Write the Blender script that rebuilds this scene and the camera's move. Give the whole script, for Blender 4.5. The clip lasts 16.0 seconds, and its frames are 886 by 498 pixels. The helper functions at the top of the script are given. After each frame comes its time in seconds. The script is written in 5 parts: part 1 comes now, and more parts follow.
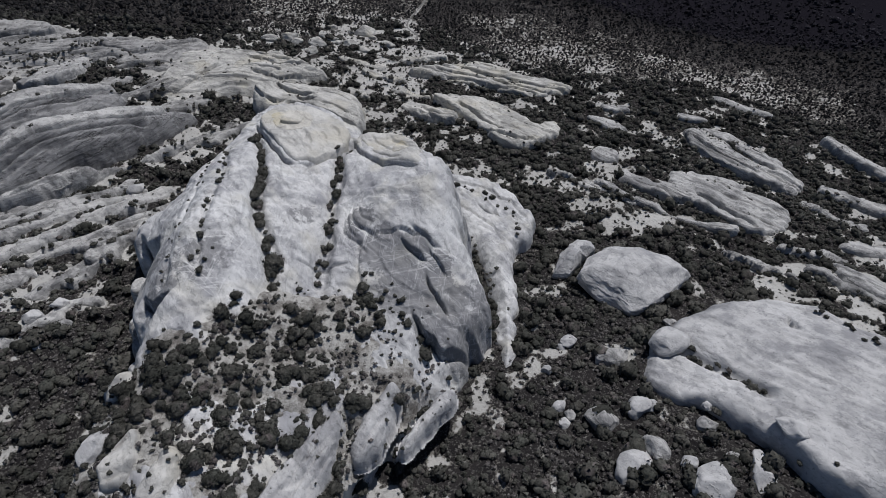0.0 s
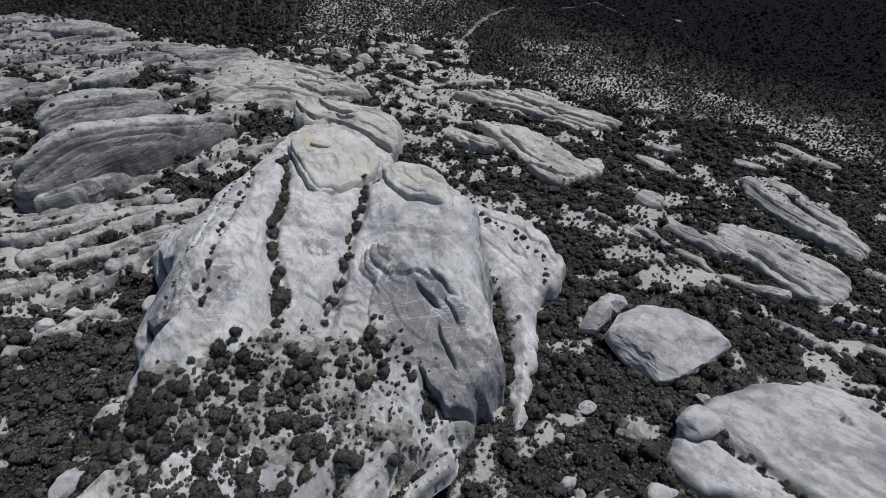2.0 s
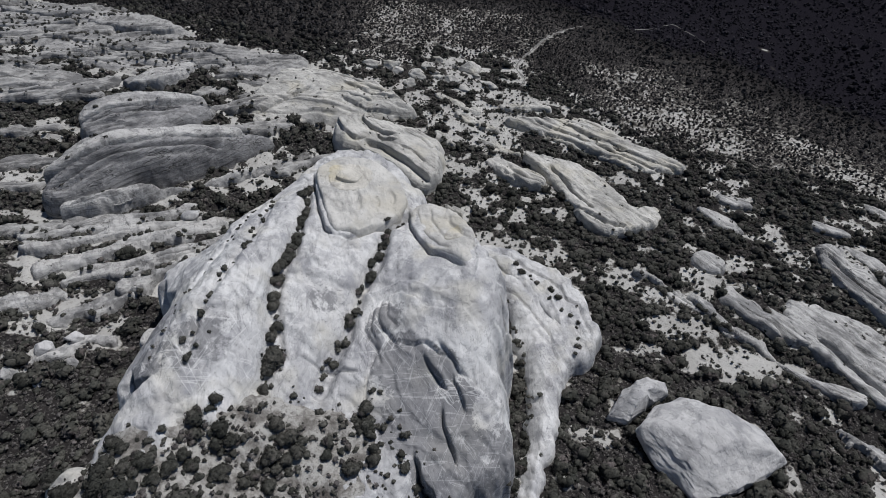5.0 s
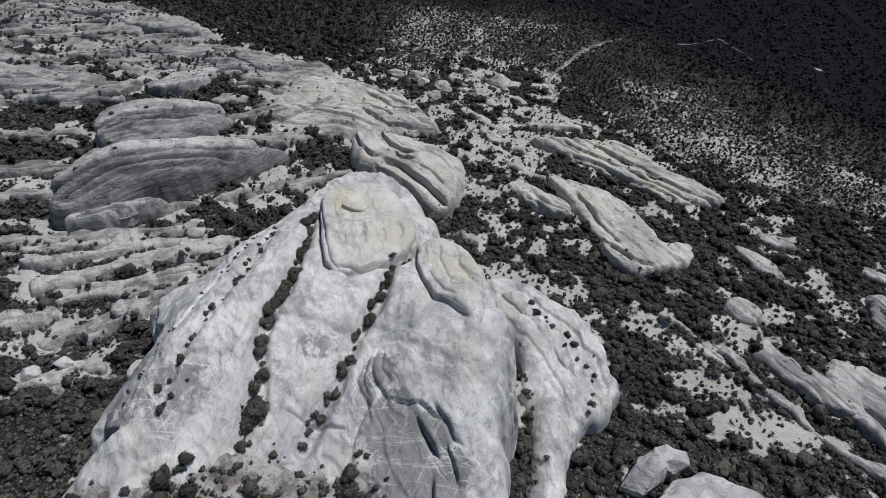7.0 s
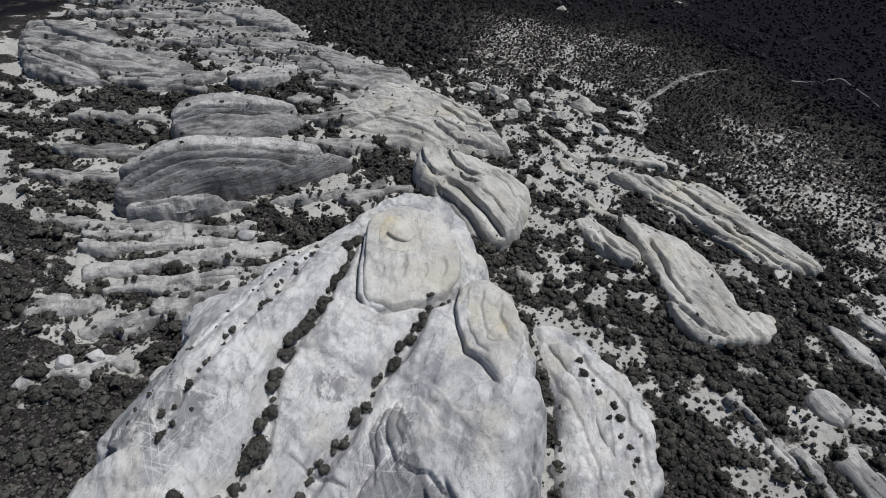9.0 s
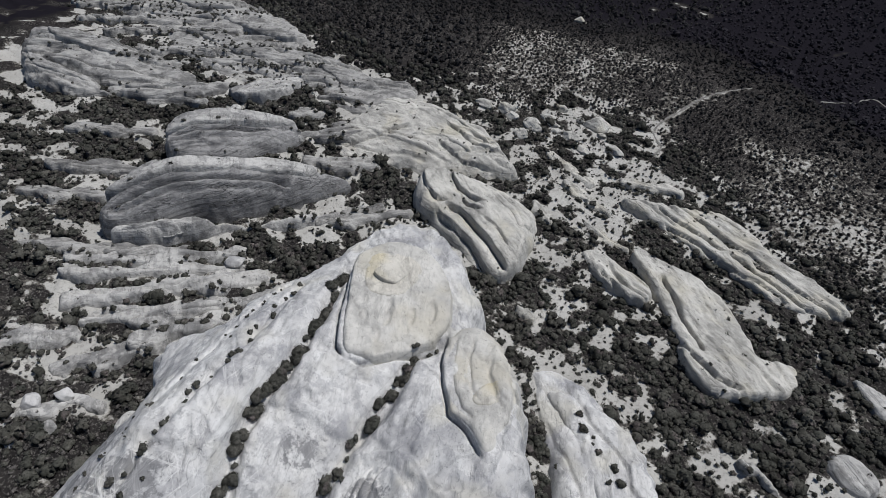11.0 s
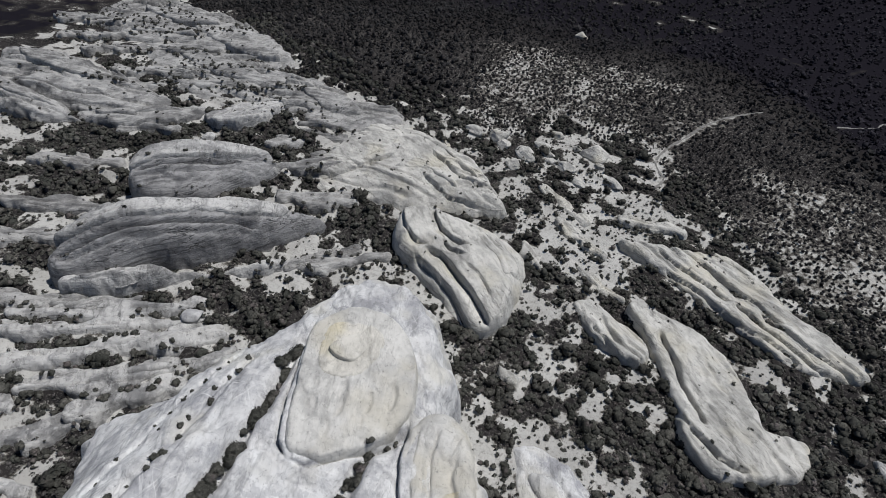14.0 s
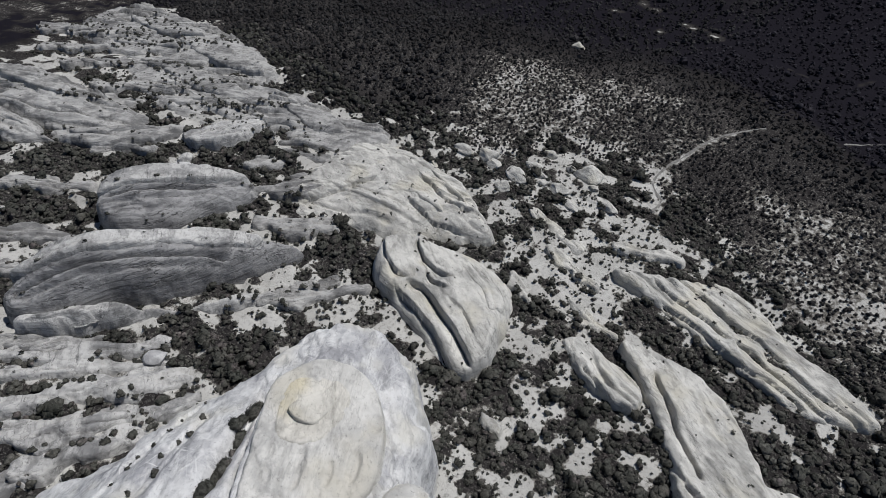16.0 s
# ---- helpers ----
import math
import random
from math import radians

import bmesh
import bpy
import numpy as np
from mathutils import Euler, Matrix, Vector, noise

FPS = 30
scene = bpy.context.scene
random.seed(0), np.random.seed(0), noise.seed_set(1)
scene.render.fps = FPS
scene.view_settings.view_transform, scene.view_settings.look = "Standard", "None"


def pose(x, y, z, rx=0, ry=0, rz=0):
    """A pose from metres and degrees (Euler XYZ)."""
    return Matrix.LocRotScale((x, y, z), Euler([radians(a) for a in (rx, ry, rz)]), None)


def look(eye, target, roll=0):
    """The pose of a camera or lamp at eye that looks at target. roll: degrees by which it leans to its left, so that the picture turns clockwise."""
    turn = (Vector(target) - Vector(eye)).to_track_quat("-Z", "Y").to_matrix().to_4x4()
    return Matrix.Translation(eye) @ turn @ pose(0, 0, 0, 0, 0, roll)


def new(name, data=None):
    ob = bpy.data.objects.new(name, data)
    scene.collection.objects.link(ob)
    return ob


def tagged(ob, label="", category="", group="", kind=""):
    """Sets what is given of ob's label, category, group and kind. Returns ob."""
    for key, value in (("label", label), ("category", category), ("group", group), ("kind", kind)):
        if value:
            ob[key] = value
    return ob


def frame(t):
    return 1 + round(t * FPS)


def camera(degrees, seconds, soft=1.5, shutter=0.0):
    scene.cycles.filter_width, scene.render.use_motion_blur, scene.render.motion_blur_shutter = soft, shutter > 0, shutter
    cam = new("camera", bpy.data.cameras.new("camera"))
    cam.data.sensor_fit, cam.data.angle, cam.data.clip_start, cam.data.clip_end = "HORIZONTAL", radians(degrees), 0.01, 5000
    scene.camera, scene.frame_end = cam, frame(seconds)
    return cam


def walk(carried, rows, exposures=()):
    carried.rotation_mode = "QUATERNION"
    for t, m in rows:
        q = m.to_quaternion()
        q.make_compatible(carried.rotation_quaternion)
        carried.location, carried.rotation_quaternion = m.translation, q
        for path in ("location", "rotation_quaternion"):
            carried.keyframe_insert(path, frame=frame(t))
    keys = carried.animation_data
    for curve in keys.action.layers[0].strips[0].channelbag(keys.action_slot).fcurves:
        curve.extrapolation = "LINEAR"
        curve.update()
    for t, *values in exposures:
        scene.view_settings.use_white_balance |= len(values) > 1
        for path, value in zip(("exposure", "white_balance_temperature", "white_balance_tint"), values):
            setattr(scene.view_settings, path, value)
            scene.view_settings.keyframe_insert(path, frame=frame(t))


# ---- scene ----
cam = camera(77.9, 16.0, soft=0.85)
METRES, EYE, TILT, LEAN, TURN = 65.0, 64.7, -3.5, 3.0, 0.0
ROWS = [
    (0.0, 0.0, 0.0, 0.0, 2.34, -41.26, -2.67),
    (0.5, 0.0125, 0.0227, 0.003, 3.42, -40.24, -2.84),
    (1.0, 0.0224, 0.0463, 0.0051, 4.51, -40.18, -3.01),
    (1.5, 0.0315, 0.0724, 0.0087, 6.41, -40.33, -3.24),
    (2.0, 0.0391, 0.0998, 0.0124, 9.0, -40.51, -3.53),
    (2.5, 0.0451, 0.1287, 0.016, 11.91, -40.73, -3.88),
    (3.0, 0.0511, 0.1586, 0.022, 14.15, -40.94, -4.09),
    (3.5, 0.0551, 0.1883, 0.0272, 14.84, -41.05, -4.17),
    (4.0, 0.0579, 0.2189, 0.0308, 15.4, -41.13, -4.21),
    (6.5, 0.0646, 0.3802, 0.0477, 19.87, -41.77, -4.26),
    (7.0, 0.0651, 0.4127, 0.0503, 21.06, -41.92, -4.27),
    (7.5, 0.0662, 0.4455, 0.0517, 22.55, -42.02, -4.34),
    (8.0, 0.0641, 0.478, 0.0518, 26.22, -42.27, -4.57),
    (8.5, 0.0618, 0.5102, 0.0524, 28.75, -42.45, -4.69),
    (9.0, 0.0599, 0.5438, 0.0561, 31.57, -42.73, -4.76),
    (11.5, 0.0336, 0.699, 0.0682, 34.06, -42.96, -4.63),
    (12.0, 0.0275, 0.7298, 0.0707, 34.27, -43.0, -4.59),
    (12.5, 0.0217, 0.7607, 0.0736, 34.46, -43.03, -4.51),
    (13.0, 0.0155, 0.7917, 0.0761, 34.63, -43.03, -4.45),
    (13.5, 0.0104, 0.8232, 0.0786, 34.76, -43.03, -4.34),
    (14.0, 0.005, 0.8539, 0.0803, 34.84, -43.0, -4.28),
    (14.5, -0.0002, 0.8856, 0.0836, 34.95, -43.07, -4.19),
    (15.0, -0.0058, 0.9165, 0.086, 35.01, -43.08, -4.15),
    (15.5, -0.011, 0.9481, 0.0887, 35.09, -43.1, -4.04),
    (16.0, -0.0161, 0.9788, 0.0899, 35.14, -43.07, -3.96),
]
walk(cam, [(t, pose(0, 0, EYE, TILT, LEAN, TURN) @ pose(METRES * x, METRES * y, METRES * z, 90 + pitch, roll, yaw)) for t, x, y, z, yaw, pitch, roll in ROWS],
     [(0.0, -0.39, 6320, 12), (3.0, -0.34, 6380, 11), (7.0, -0.24, 6400, 11), (9.0, -0.24, 6460, 10), (12.0, -0.19, 6460, 10), (16.0, -0.15, 6460, 10)])

# ---- light ----
SUN_FROM = Vector((0.36, 0.50, 1.2)).normalized()
sun = new("sun", bpy.data.lights.new("sun", "SUN"))
sun.data.energy, sun.data.angle, sun.data.color = 4.2, radians(0.53), (1.0, 0.98, 0.965)
sun.matrix_world = look(SUN_FROM * 300, (0, 0, 0))
world = bpy.data.worlds.new("sky")
scene.world = world
world.use_nodes = True
wn = world.node_tree
sky = wn.nodes.new("ShaderNodeTexSky")
sky.sky_type, sky.sun_disc = "NISHITA", False
sky.altitude, sky.air_density, sky.dust_density = 1500, 0.7, 0.3
sky.sun_elevation = math.asin(SUN_FROM.z)
sky.sun_rotation = math.atan2(SUN_FROM.x, SUN_FROM.y)
wn.nodes["Background"].inputs["Strength"].default_value = 0.07
wn.links.new(sky.outputs[0], wn.nodes["Background"].inputs["Color"])

# ---- numbers ----
rng = np.random.default_rng(7)


def lattice(ix, iy, seed):
    h = (ix.astype(np.int64) * 374761393 + iy.astype(np.int64) * 668265263 + seed * 982451653) & 0x7FFFFFFF
    h = ((h ^ (h >> 13)) * 1274126177) & 0x7FFFFFFF
    h = ((h ^ (h >> 16)) * 69069) & 0x7FFFFFFF
    return ((h >> 7) & 0xFFFF) / 65535.0


def vnoise(x, y, seed=0):
    ix, iy = np.floor(x), np.floor(y)
    fx, fy = x - ix, y - iy
    fx, fy = fx * fx * fx * (fx * (fx * 6 - 15) + 10), fy * fy * fy * (fy * (fy * 6 - 15) + 10)
    a, b = lattice(ix, iy, seed), lattice(ix + 1, iy, seed)
    c, d = lattice(ix, iy + 1, seed), lattice(ix + 1, iy + 1, seed)
    return (a * (1 - fx) + b * fx) * (1 - fy) + (c * (1 - fx) + d * fx) * fy


def fbm(x, y, scale, octaves=4, seed=0):
    """Smooth noise about 0, between about -0.5 and 0.5."""
    total, amp, norm = 0.0, 1.0, 0.0
    for k in range(octaves):
        turn = 0.6 * k
        u, v = x * math.cos(turn) - y * math.sin(turn), x * math.sin(turn) + y * math.cos(turn)
        total = total + amp * (vnoise(u / scale + 17.3 * k, v / scale - 9.1 * k, seed + k) - 0.5)
        norm, amp, scale = norm + amp, amp * 0.5, scale * 0.5
    return total / norm * 1.5


def step(a, b, v):
    t = np.clip((v - a) / (b - a), 0, 1)
    return t * t * (3 - 2 * t)


def smooth_outline(points, per=5):
    """A closed curve through the corners of a plan outline."""
    p, n, out = np.array(points, float), len(points), []
    for i in range(n):
        a, b, c, d = p[i - 1], p[i], p[(i + 1) % n], p[(i + 2) % n]
        for k in range(per):
            t = k / per
            out.append(0.5 * (2 * b + (c - a) * t + (2 * a - 5 * b + 4 * c - d) * t * t + (3 * b - a - 3 * c + d) * t ** 3))
    return np.array(out)


def line_distance(x, y, pts):
    best = np.full(x.shape, 1e9)
    for (x1, y1), (x2, y2) in zip(pts[:-1], pts[1:]):
        dx, dy = x2 - x1, y2 - y1
        t = np.clip(((x - x1) * dx + (y - y1) * dy) / (dx * dx + dy * dy + 1e-9), 0, 1)
        best = np.minimum(best, (x - x1 - t * dx) ** 2 + (y - y1 - t * dy) ** 2)
    return np.sqrt(best)


def side_distance(x, y, pts):
    """Distance to an open line, positive on its left."""
    best, sign = np.full(x.shape, 1e9), np.ones(x.shape)
    for (x1, y1), (x2, y2) in zip(pts[:-1], pts[1:]):
        dx, dy = x2 - x1, y2 - y1
        t = np.clip(((x - x1) * dx + (y - y1) * dy) / (dx * dx + dy * dy), 0, 1)
        d = (x - x1 - t * dx) ** 2 + (y - y1 - t * dy) ** 2
        left = np.where(dx * (y - y1) - dy * (x - x1) > 0, 1.0, -1.0)
        sign = np.where(d < best, left, sign)
        best = np.minimum(best, d)
    return np.sqrt(best) * sign


def line_reach(x, y, pts):
    """How far within the two ends of an open line, in metres."""
    (x1, y1), (x2, y2) = pts[0], pts[-1]
    ln = math.hypot(x2 - x1, y2 - y1)
    s = ((x - x1) * (x2 - x1) + (y - y1) * (y2 - y1)) / ln
    return np.minimum(s, ln - s)


def outline_distance(x, y, pts):
    """Distance to a closed outline, positive inside."""
    inside = np.zeros(x.shape, bool)
    for (x1, y1), (x2, y2) in zip(pts, np.roll(pts, -1, 0)):
        cross = (y1 > y) != (y2 > y)
        inside ^= cross & (x < (x2 - x1) * (y - y1) / (y2 - y1 + 1e-12) + x1)
    d = line_distance(x, y, list(pts) + [pts[0]])
    return np.where(inside, d, -d)


def carve(z, x, y, lines, wobble=0.3, seed=39, wide=0.16):
    """Cut scarps into a top: plan line, drop on its right, how far the drop runs on, depth of the crack at its foot."""
    for line, drop, run, deep in lines:
        side = side_distance(x, y, line) + wobble * (fbm(x, y, 4.5, 2, seed) + 0.12 * fbm(x, y, 1.4, 2, seed + 1))
        on = step(-0.2, 1.6, line_reach(x, y, line))
        z = z - on * (drop * step(0.08, -0.12, side) * np.exp(np.minimum(side, 0) / run) + deep * np.exp(-((side + 0.75 * wide) / wide) ** 2))
    return z


def bumps(x, y, xs, ys, weights, width):
    total = np.zeros(x.shape)
    for i, cx in enumerate(xs):
        gx = np.exp(-((x - cx) ** 2) / (2 * width * width))
        for j, cy in enumerate(ys):
            total = total + weights[i][j] * gx * np.exp(-((y - cy) ** 2) / (2 * width * width))
    return total


# strike of the tilted beds: it swings from north-east on the west side to south-east on the east side
STRIKE_0, STRIKE_K = radians(52), radians(0.8)


def strike(x):
    return np.clip(STRIKE_0 - STRIKE_K * (x + 65), radians(-58), radians(62))


def bed(x, y):
    """Coordinate across the beds, in metres."""
    th = strike(x)
    return (y - np.log(np.cos(th)) / STRIKE_K) * np.cos(th)


def along(x, y):
    th = strike(x)
    return x * np.cos(th) + y * np.sin(th)


# ---- the lie of the land ----
HILL_X, HILL_Y = range(-200, 101, 50), range(0, 251, 50)
HILLS = [[1.6, 4.3, 1.3, -1.8, -2.1, -1.1],
         [0.5, 1.2, 1.8, 2.3, -1.2, -1.7],
         [4.7, 5.5, -2.4, 5.3, 0.1, -3.2],
         [0.2, 3.9, -0.7, 1.8, -0.1, -4.5],
         [2.5, -2.9, 1.0, -3.1, 3.1, -3.1],
         [12.5, -0.0, 2.5, 1.1, -1.7, -5.3],
         [2.3, -4.0, -3.5, -3.6, -4.9, -3.1]]


def land(x, y):
    """The ground without its fine relief."""
    return -4.0 + bumps(x, y, HILL_X, HILL_Y, HILLS, 42.0) + 3.2 * step(160, 200, y) * step(-140, -80, x) * step(75, 35, x) - 10 * step(230, 700, np.hypot(x + 40, y - 90))


FOREST_X = [-400, -160, -110, -80, -50, -42, -18, 0, 25, 55, 76, 98, 150, 400]
FOREST_Y = [190, 161, 147, 141, 154, 166, 160, 147, 134, 131, 121, 111, 95, 60]


def forest(x, y):
    """How far beyond the edge of the closed scrub, in metres."""
    return y - np.interp(x, FOREST_X, FOREST_Y) + 14 * fbm(x, y, 22, 3, 40)


def ground_height(x, y):
    z = land(x, y)
    q = bed(x, y) / 3.4 + 1.6 * fbm(x, y, 16, 3, 3)
    row = np.floor(q)
    saw = q - row
    ledge = np.where(saw < 0.22, saw / 0.22, (1 - saw) / 0.78) - 0.5
    strength = step(0.25, 0.75, vnoise(along(x, y) / 11, row * 2.3, 4))
    rough = step(8, -12, forest(x, y))
    west = step(-38, -52, x) * step(35, 48, y)
    z = z + rough * (0.55 + 0.75 * west) * ledge * strength
    return z + 0.9 * fbm(x, y, 14, 4, 5) + 0.45 * fbm(x, y, 3, 3, 9)


# ---- materials ----
def nodes_of(name, rough=0.9, gloss=0.2):
    m = bpy.data.materials.new(name)
    m.use_nodes = True
    nt = m.node_tree
    b = nt.nodes["Principled BSDF"]
    b.inputs["Roughness"].default_value = rough
    b.inputs["Specular IOR Level"].default_value = gloss
    return m, nt, b


def n_noise(nt, scale, detail=4, rough=0.55, stretch=None, kind="ShaderNodeTexNoise"):
    co = nt.nodes.new("ShaderNodeNewGeometry")
    mp = nt.nodes.new("ShaderNodeMapping")
    nt.links.new(co.outputs["Position"], mp.inputs[0])
    if stretch:
        mp.vector_type = "TEXTURE"
        mp.inputs["Rotation"].default_value[2] = stretch[0]
        mp.inputs["Scale"].default_value = stretch[1]
    t = nt.nodes.new(kind)
    t.inputs["Scale"].default_value = scale
    if kind == "ShaderNodeTexNoise":
        t.inputs["Detail"].default_value, t.inputs["Roughness"].default_value = detail, rough
    nt.links.new(mp.outputs[0], t.inputs["Vector"])
    return t


def n_ramp(nt, source, stops):
    r = nt.nodes.new("ShaderNodeValToRGB")
    while len(r.color_ramp.elements) < len(stops):
        r.color_ramp.elements.new(0.5)
    for e, (p, c) in zip(r.color_ramp.elements, stops):
        e.position, e.color = p, (*c, 1) if len(c) == 3 else (c[0], c[0], c[0], 1)
    nt.links.new(source, r.inputs[0])
    return r.outputs[0]


def n_mix(nt, fac, a, b, how="MIX"):
    m = nt.nodes.new("ShaderNodeMix")
    m.data_type, m.blend_type = "RGBA", how
    for sock, v in ((m.inputs[0], fac), (m.inputs[6], a), (m.inputs[7], b)):
        if isinstance(v, (int, float)):
            sock.default_value = v
        elif isinstance(v, tuple):
            sock.default_value = (*v, 1)
        else:
            nt.links.new(v, sock)
    return m.outputs[2]


def n_bump(nt, b, heights):
    last = None
    for h, dist, strength in heights:
        bp = nt.nodes.new("ShaderNodeBump")
        bp.inputs["Distance"].default_value, bp.inputs["Strength"].default_value = dist, strength
        nt.links.new(h, bp.inputs["Height"])
        if last:
            nt.links.new(last, bp.inputs["Normal"])
        last = bp.outputs[0]
    nt.links.new(last, b.inputs["Normal"])


def sandstone(name, light, dark, bearing, stain=0.5, lines=0.6, warm=None, veins=0.0):
    """Pale weathered sandstone: broad tone, crisp grey weathering patches, stains drawn out along the beds, dark lines
    that paint the shade in cracks and between strata, pale veins, lichen and pitted grain."""
    m, nt, b = nodes_of(name, 0.92)
    bright = tuple(min(0.65, c * 1.17) for c in light)
    deep = tuple(c * 0.42 for c in dark)
    broad = n_noise(nt, 0.13, 8, 0.66)
    col = n_ramp(nt, broad.outputs[0], [(0.40, dark), (0.50, light), (0.64, bright)])
    if veins > 0.3:
        wide = n_noise(nt, 0.06, 5, 0.6)
        col = n_mix(nt, n_ramp(nt, wide.outputs[0], [(0.48, (0,)), (0.60, (0.6,))]), col, dark)
    pale = n_noise(nt, 0.5, 6, 0.62, (bearing, (2.0, 1, 1)))
    col = n_mix(nt, n_ramp(nt, pale.outputs[0], [(0.50, (0,)), (0.60, (0.6,))]), col, bright)
    # skins of grey weathering with a ragged edge
    skin = n_noise(nt, 0.38, 9, 0.68)
    col = n_mix(nt, n_ramp(nt, skin.outputs[0], [(0.53, (0,)), (0.56, (0.55,)), (0.66, (0.3,))]), col, dark)
    streak = n_noise(nt, 0.6, 7, 0.66, (bearing, (4, 1, 1.4)))
    col = n_mix(nt, n_ramp(nt, streak.outputs[0], [(0.54, (0,)), (0.66, (stain,))]), col, deep)
    if warm:
        spot = n_noise(nt, 0.16, 3, 0.5)
        col = n_mix(nt, n_ramp(nt, spot.outputs[0], [(0.52, (0,)), (0.66, (0.8,))]), col, warm)
    # self-shade between the strata, painted as dark lines on steep faces
    layer = n_noise(nt, 1.0, 6, 0.7, (bearing, (14, 14, 0.42)))
    col = n_mix(nt, n_ramp(nt, layer.outputs[0], [(0.53, (0,)), (0.62, (lines * 0.8,))]), col, deep)
    if veins:
        # grey stain and painted shade on the whaleback's steeper faces, with ragged edges
        at = nt.nodes.new("ShaderNodeAttribute")
        at.attribute_name = "stain_shade"
        ragged = n_noise(nt, 0.7, 8, 0.72)
        add = nt.nodes.new("ShaderNodeMath")
        add.operation = "MULTIPLY_ADD"
        nt.links.new(ragged.outputs[0], add.inputs[0])
        add.inputs[1].default_value = 1.2
        nt.links.new(at.outputs["Fac"], add.inputs[2])
        col = n_mix(nt, n_ramp(nt, add.outputs[0], [(0.90, (0,)), (1.02, (0.42,)), (1.30, (0.8,))]), col, tuple(c * 0.55 for c in dark))
    speck = n_noise(nt, 2.6, 6, 0.75)
    col = n_mix(nt, n_ramp(nt, speck.outputs[0], [(0.33, (0.6,)), (0.42, (0,))]), col, deep)
    where = n_noise(nt, 0.14, 3, 0.5)
    mask = n_ramp(nt, where.outputs[0], [(0.50, (0,)), (0.60, (1,))])
    if veins:
        mask = n_mix(nt, 1.0, mask, n_ramp(nt, at.outputs["Fac"], [(0.35, (0,)), (0.6, (0.5,))]), "LIGHTEN")
    for ang in (0.5, -0.6, 1.4):
        if not veins:
            break
        v = n_noise(nt, 0.8, 3, 0.45, (bearing + ang, (26, 1, 3)))
        line = n_ramp(nt, v.outputs[0], [(0.487, (0,)), (0.5, (veins,)), (0.513, (0,))])
        col = n_mix(nt, n_mix(nt, 1.0, line, mask, "MULTIPLY"), col, bright)
    # the dark inside thin cracks, drawn into the colour as well as the bump
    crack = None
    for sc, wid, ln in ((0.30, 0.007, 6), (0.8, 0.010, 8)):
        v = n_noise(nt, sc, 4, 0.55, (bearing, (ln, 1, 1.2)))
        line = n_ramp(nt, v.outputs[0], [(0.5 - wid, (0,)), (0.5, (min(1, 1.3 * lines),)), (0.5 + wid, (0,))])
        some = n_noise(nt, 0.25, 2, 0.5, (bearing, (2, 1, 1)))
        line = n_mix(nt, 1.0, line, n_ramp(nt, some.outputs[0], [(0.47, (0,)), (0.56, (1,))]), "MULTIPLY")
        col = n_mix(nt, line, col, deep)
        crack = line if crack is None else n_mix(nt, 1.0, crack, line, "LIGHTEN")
    nt.links.new(col, b.inputs["Base Color"])
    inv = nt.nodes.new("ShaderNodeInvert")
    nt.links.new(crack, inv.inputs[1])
    grain = n_noise(nt, 1.5, 10, 0.70)
    flakes = n_noise(nt, 0.45, 8, 0.62, (bearing, (1.8, 1, 1)))
    chips = n_ramp(nt, flakes.outputs[0], [(0.42, (0,)), (0.45, (0.45,)), (0.54, (0.5,)), (0.57, (1,))])
    beds = n_noise(nt, 1.2, 8, 0.68, (bearing, (6, 1, 0.8)))
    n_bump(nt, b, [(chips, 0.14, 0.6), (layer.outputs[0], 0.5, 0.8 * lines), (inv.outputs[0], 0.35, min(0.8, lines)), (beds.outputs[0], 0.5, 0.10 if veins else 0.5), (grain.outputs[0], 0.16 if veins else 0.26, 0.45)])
    return m


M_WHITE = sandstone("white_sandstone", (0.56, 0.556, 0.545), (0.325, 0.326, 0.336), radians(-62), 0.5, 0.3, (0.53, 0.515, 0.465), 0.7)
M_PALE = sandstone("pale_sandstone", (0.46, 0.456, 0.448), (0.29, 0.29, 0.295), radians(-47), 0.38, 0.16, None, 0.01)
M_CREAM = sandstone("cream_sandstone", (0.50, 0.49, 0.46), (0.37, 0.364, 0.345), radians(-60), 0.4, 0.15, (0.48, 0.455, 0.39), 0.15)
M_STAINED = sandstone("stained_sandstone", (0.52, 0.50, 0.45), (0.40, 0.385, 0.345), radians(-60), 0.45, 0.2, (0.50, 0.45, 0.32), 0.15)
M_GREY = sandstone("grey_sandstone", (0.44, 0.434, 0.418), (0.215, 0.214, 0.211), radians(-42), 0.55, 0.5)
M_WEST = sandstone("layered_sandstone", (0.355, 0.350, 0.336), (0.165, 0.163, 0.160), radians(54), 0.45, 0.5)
# darker tone for the bodies of the two tall fins, below their crests
M_DARK_FIN = sandstone("dark_fin_sandstone", (0.27, 0.268, 0.265), (0.14, 0.139, 0.142), radians(58), 0.5, 0.7)
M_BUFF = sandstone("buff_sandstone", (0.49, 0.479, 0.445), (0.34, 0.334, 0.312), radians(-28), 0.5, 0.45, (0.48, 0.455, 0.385))


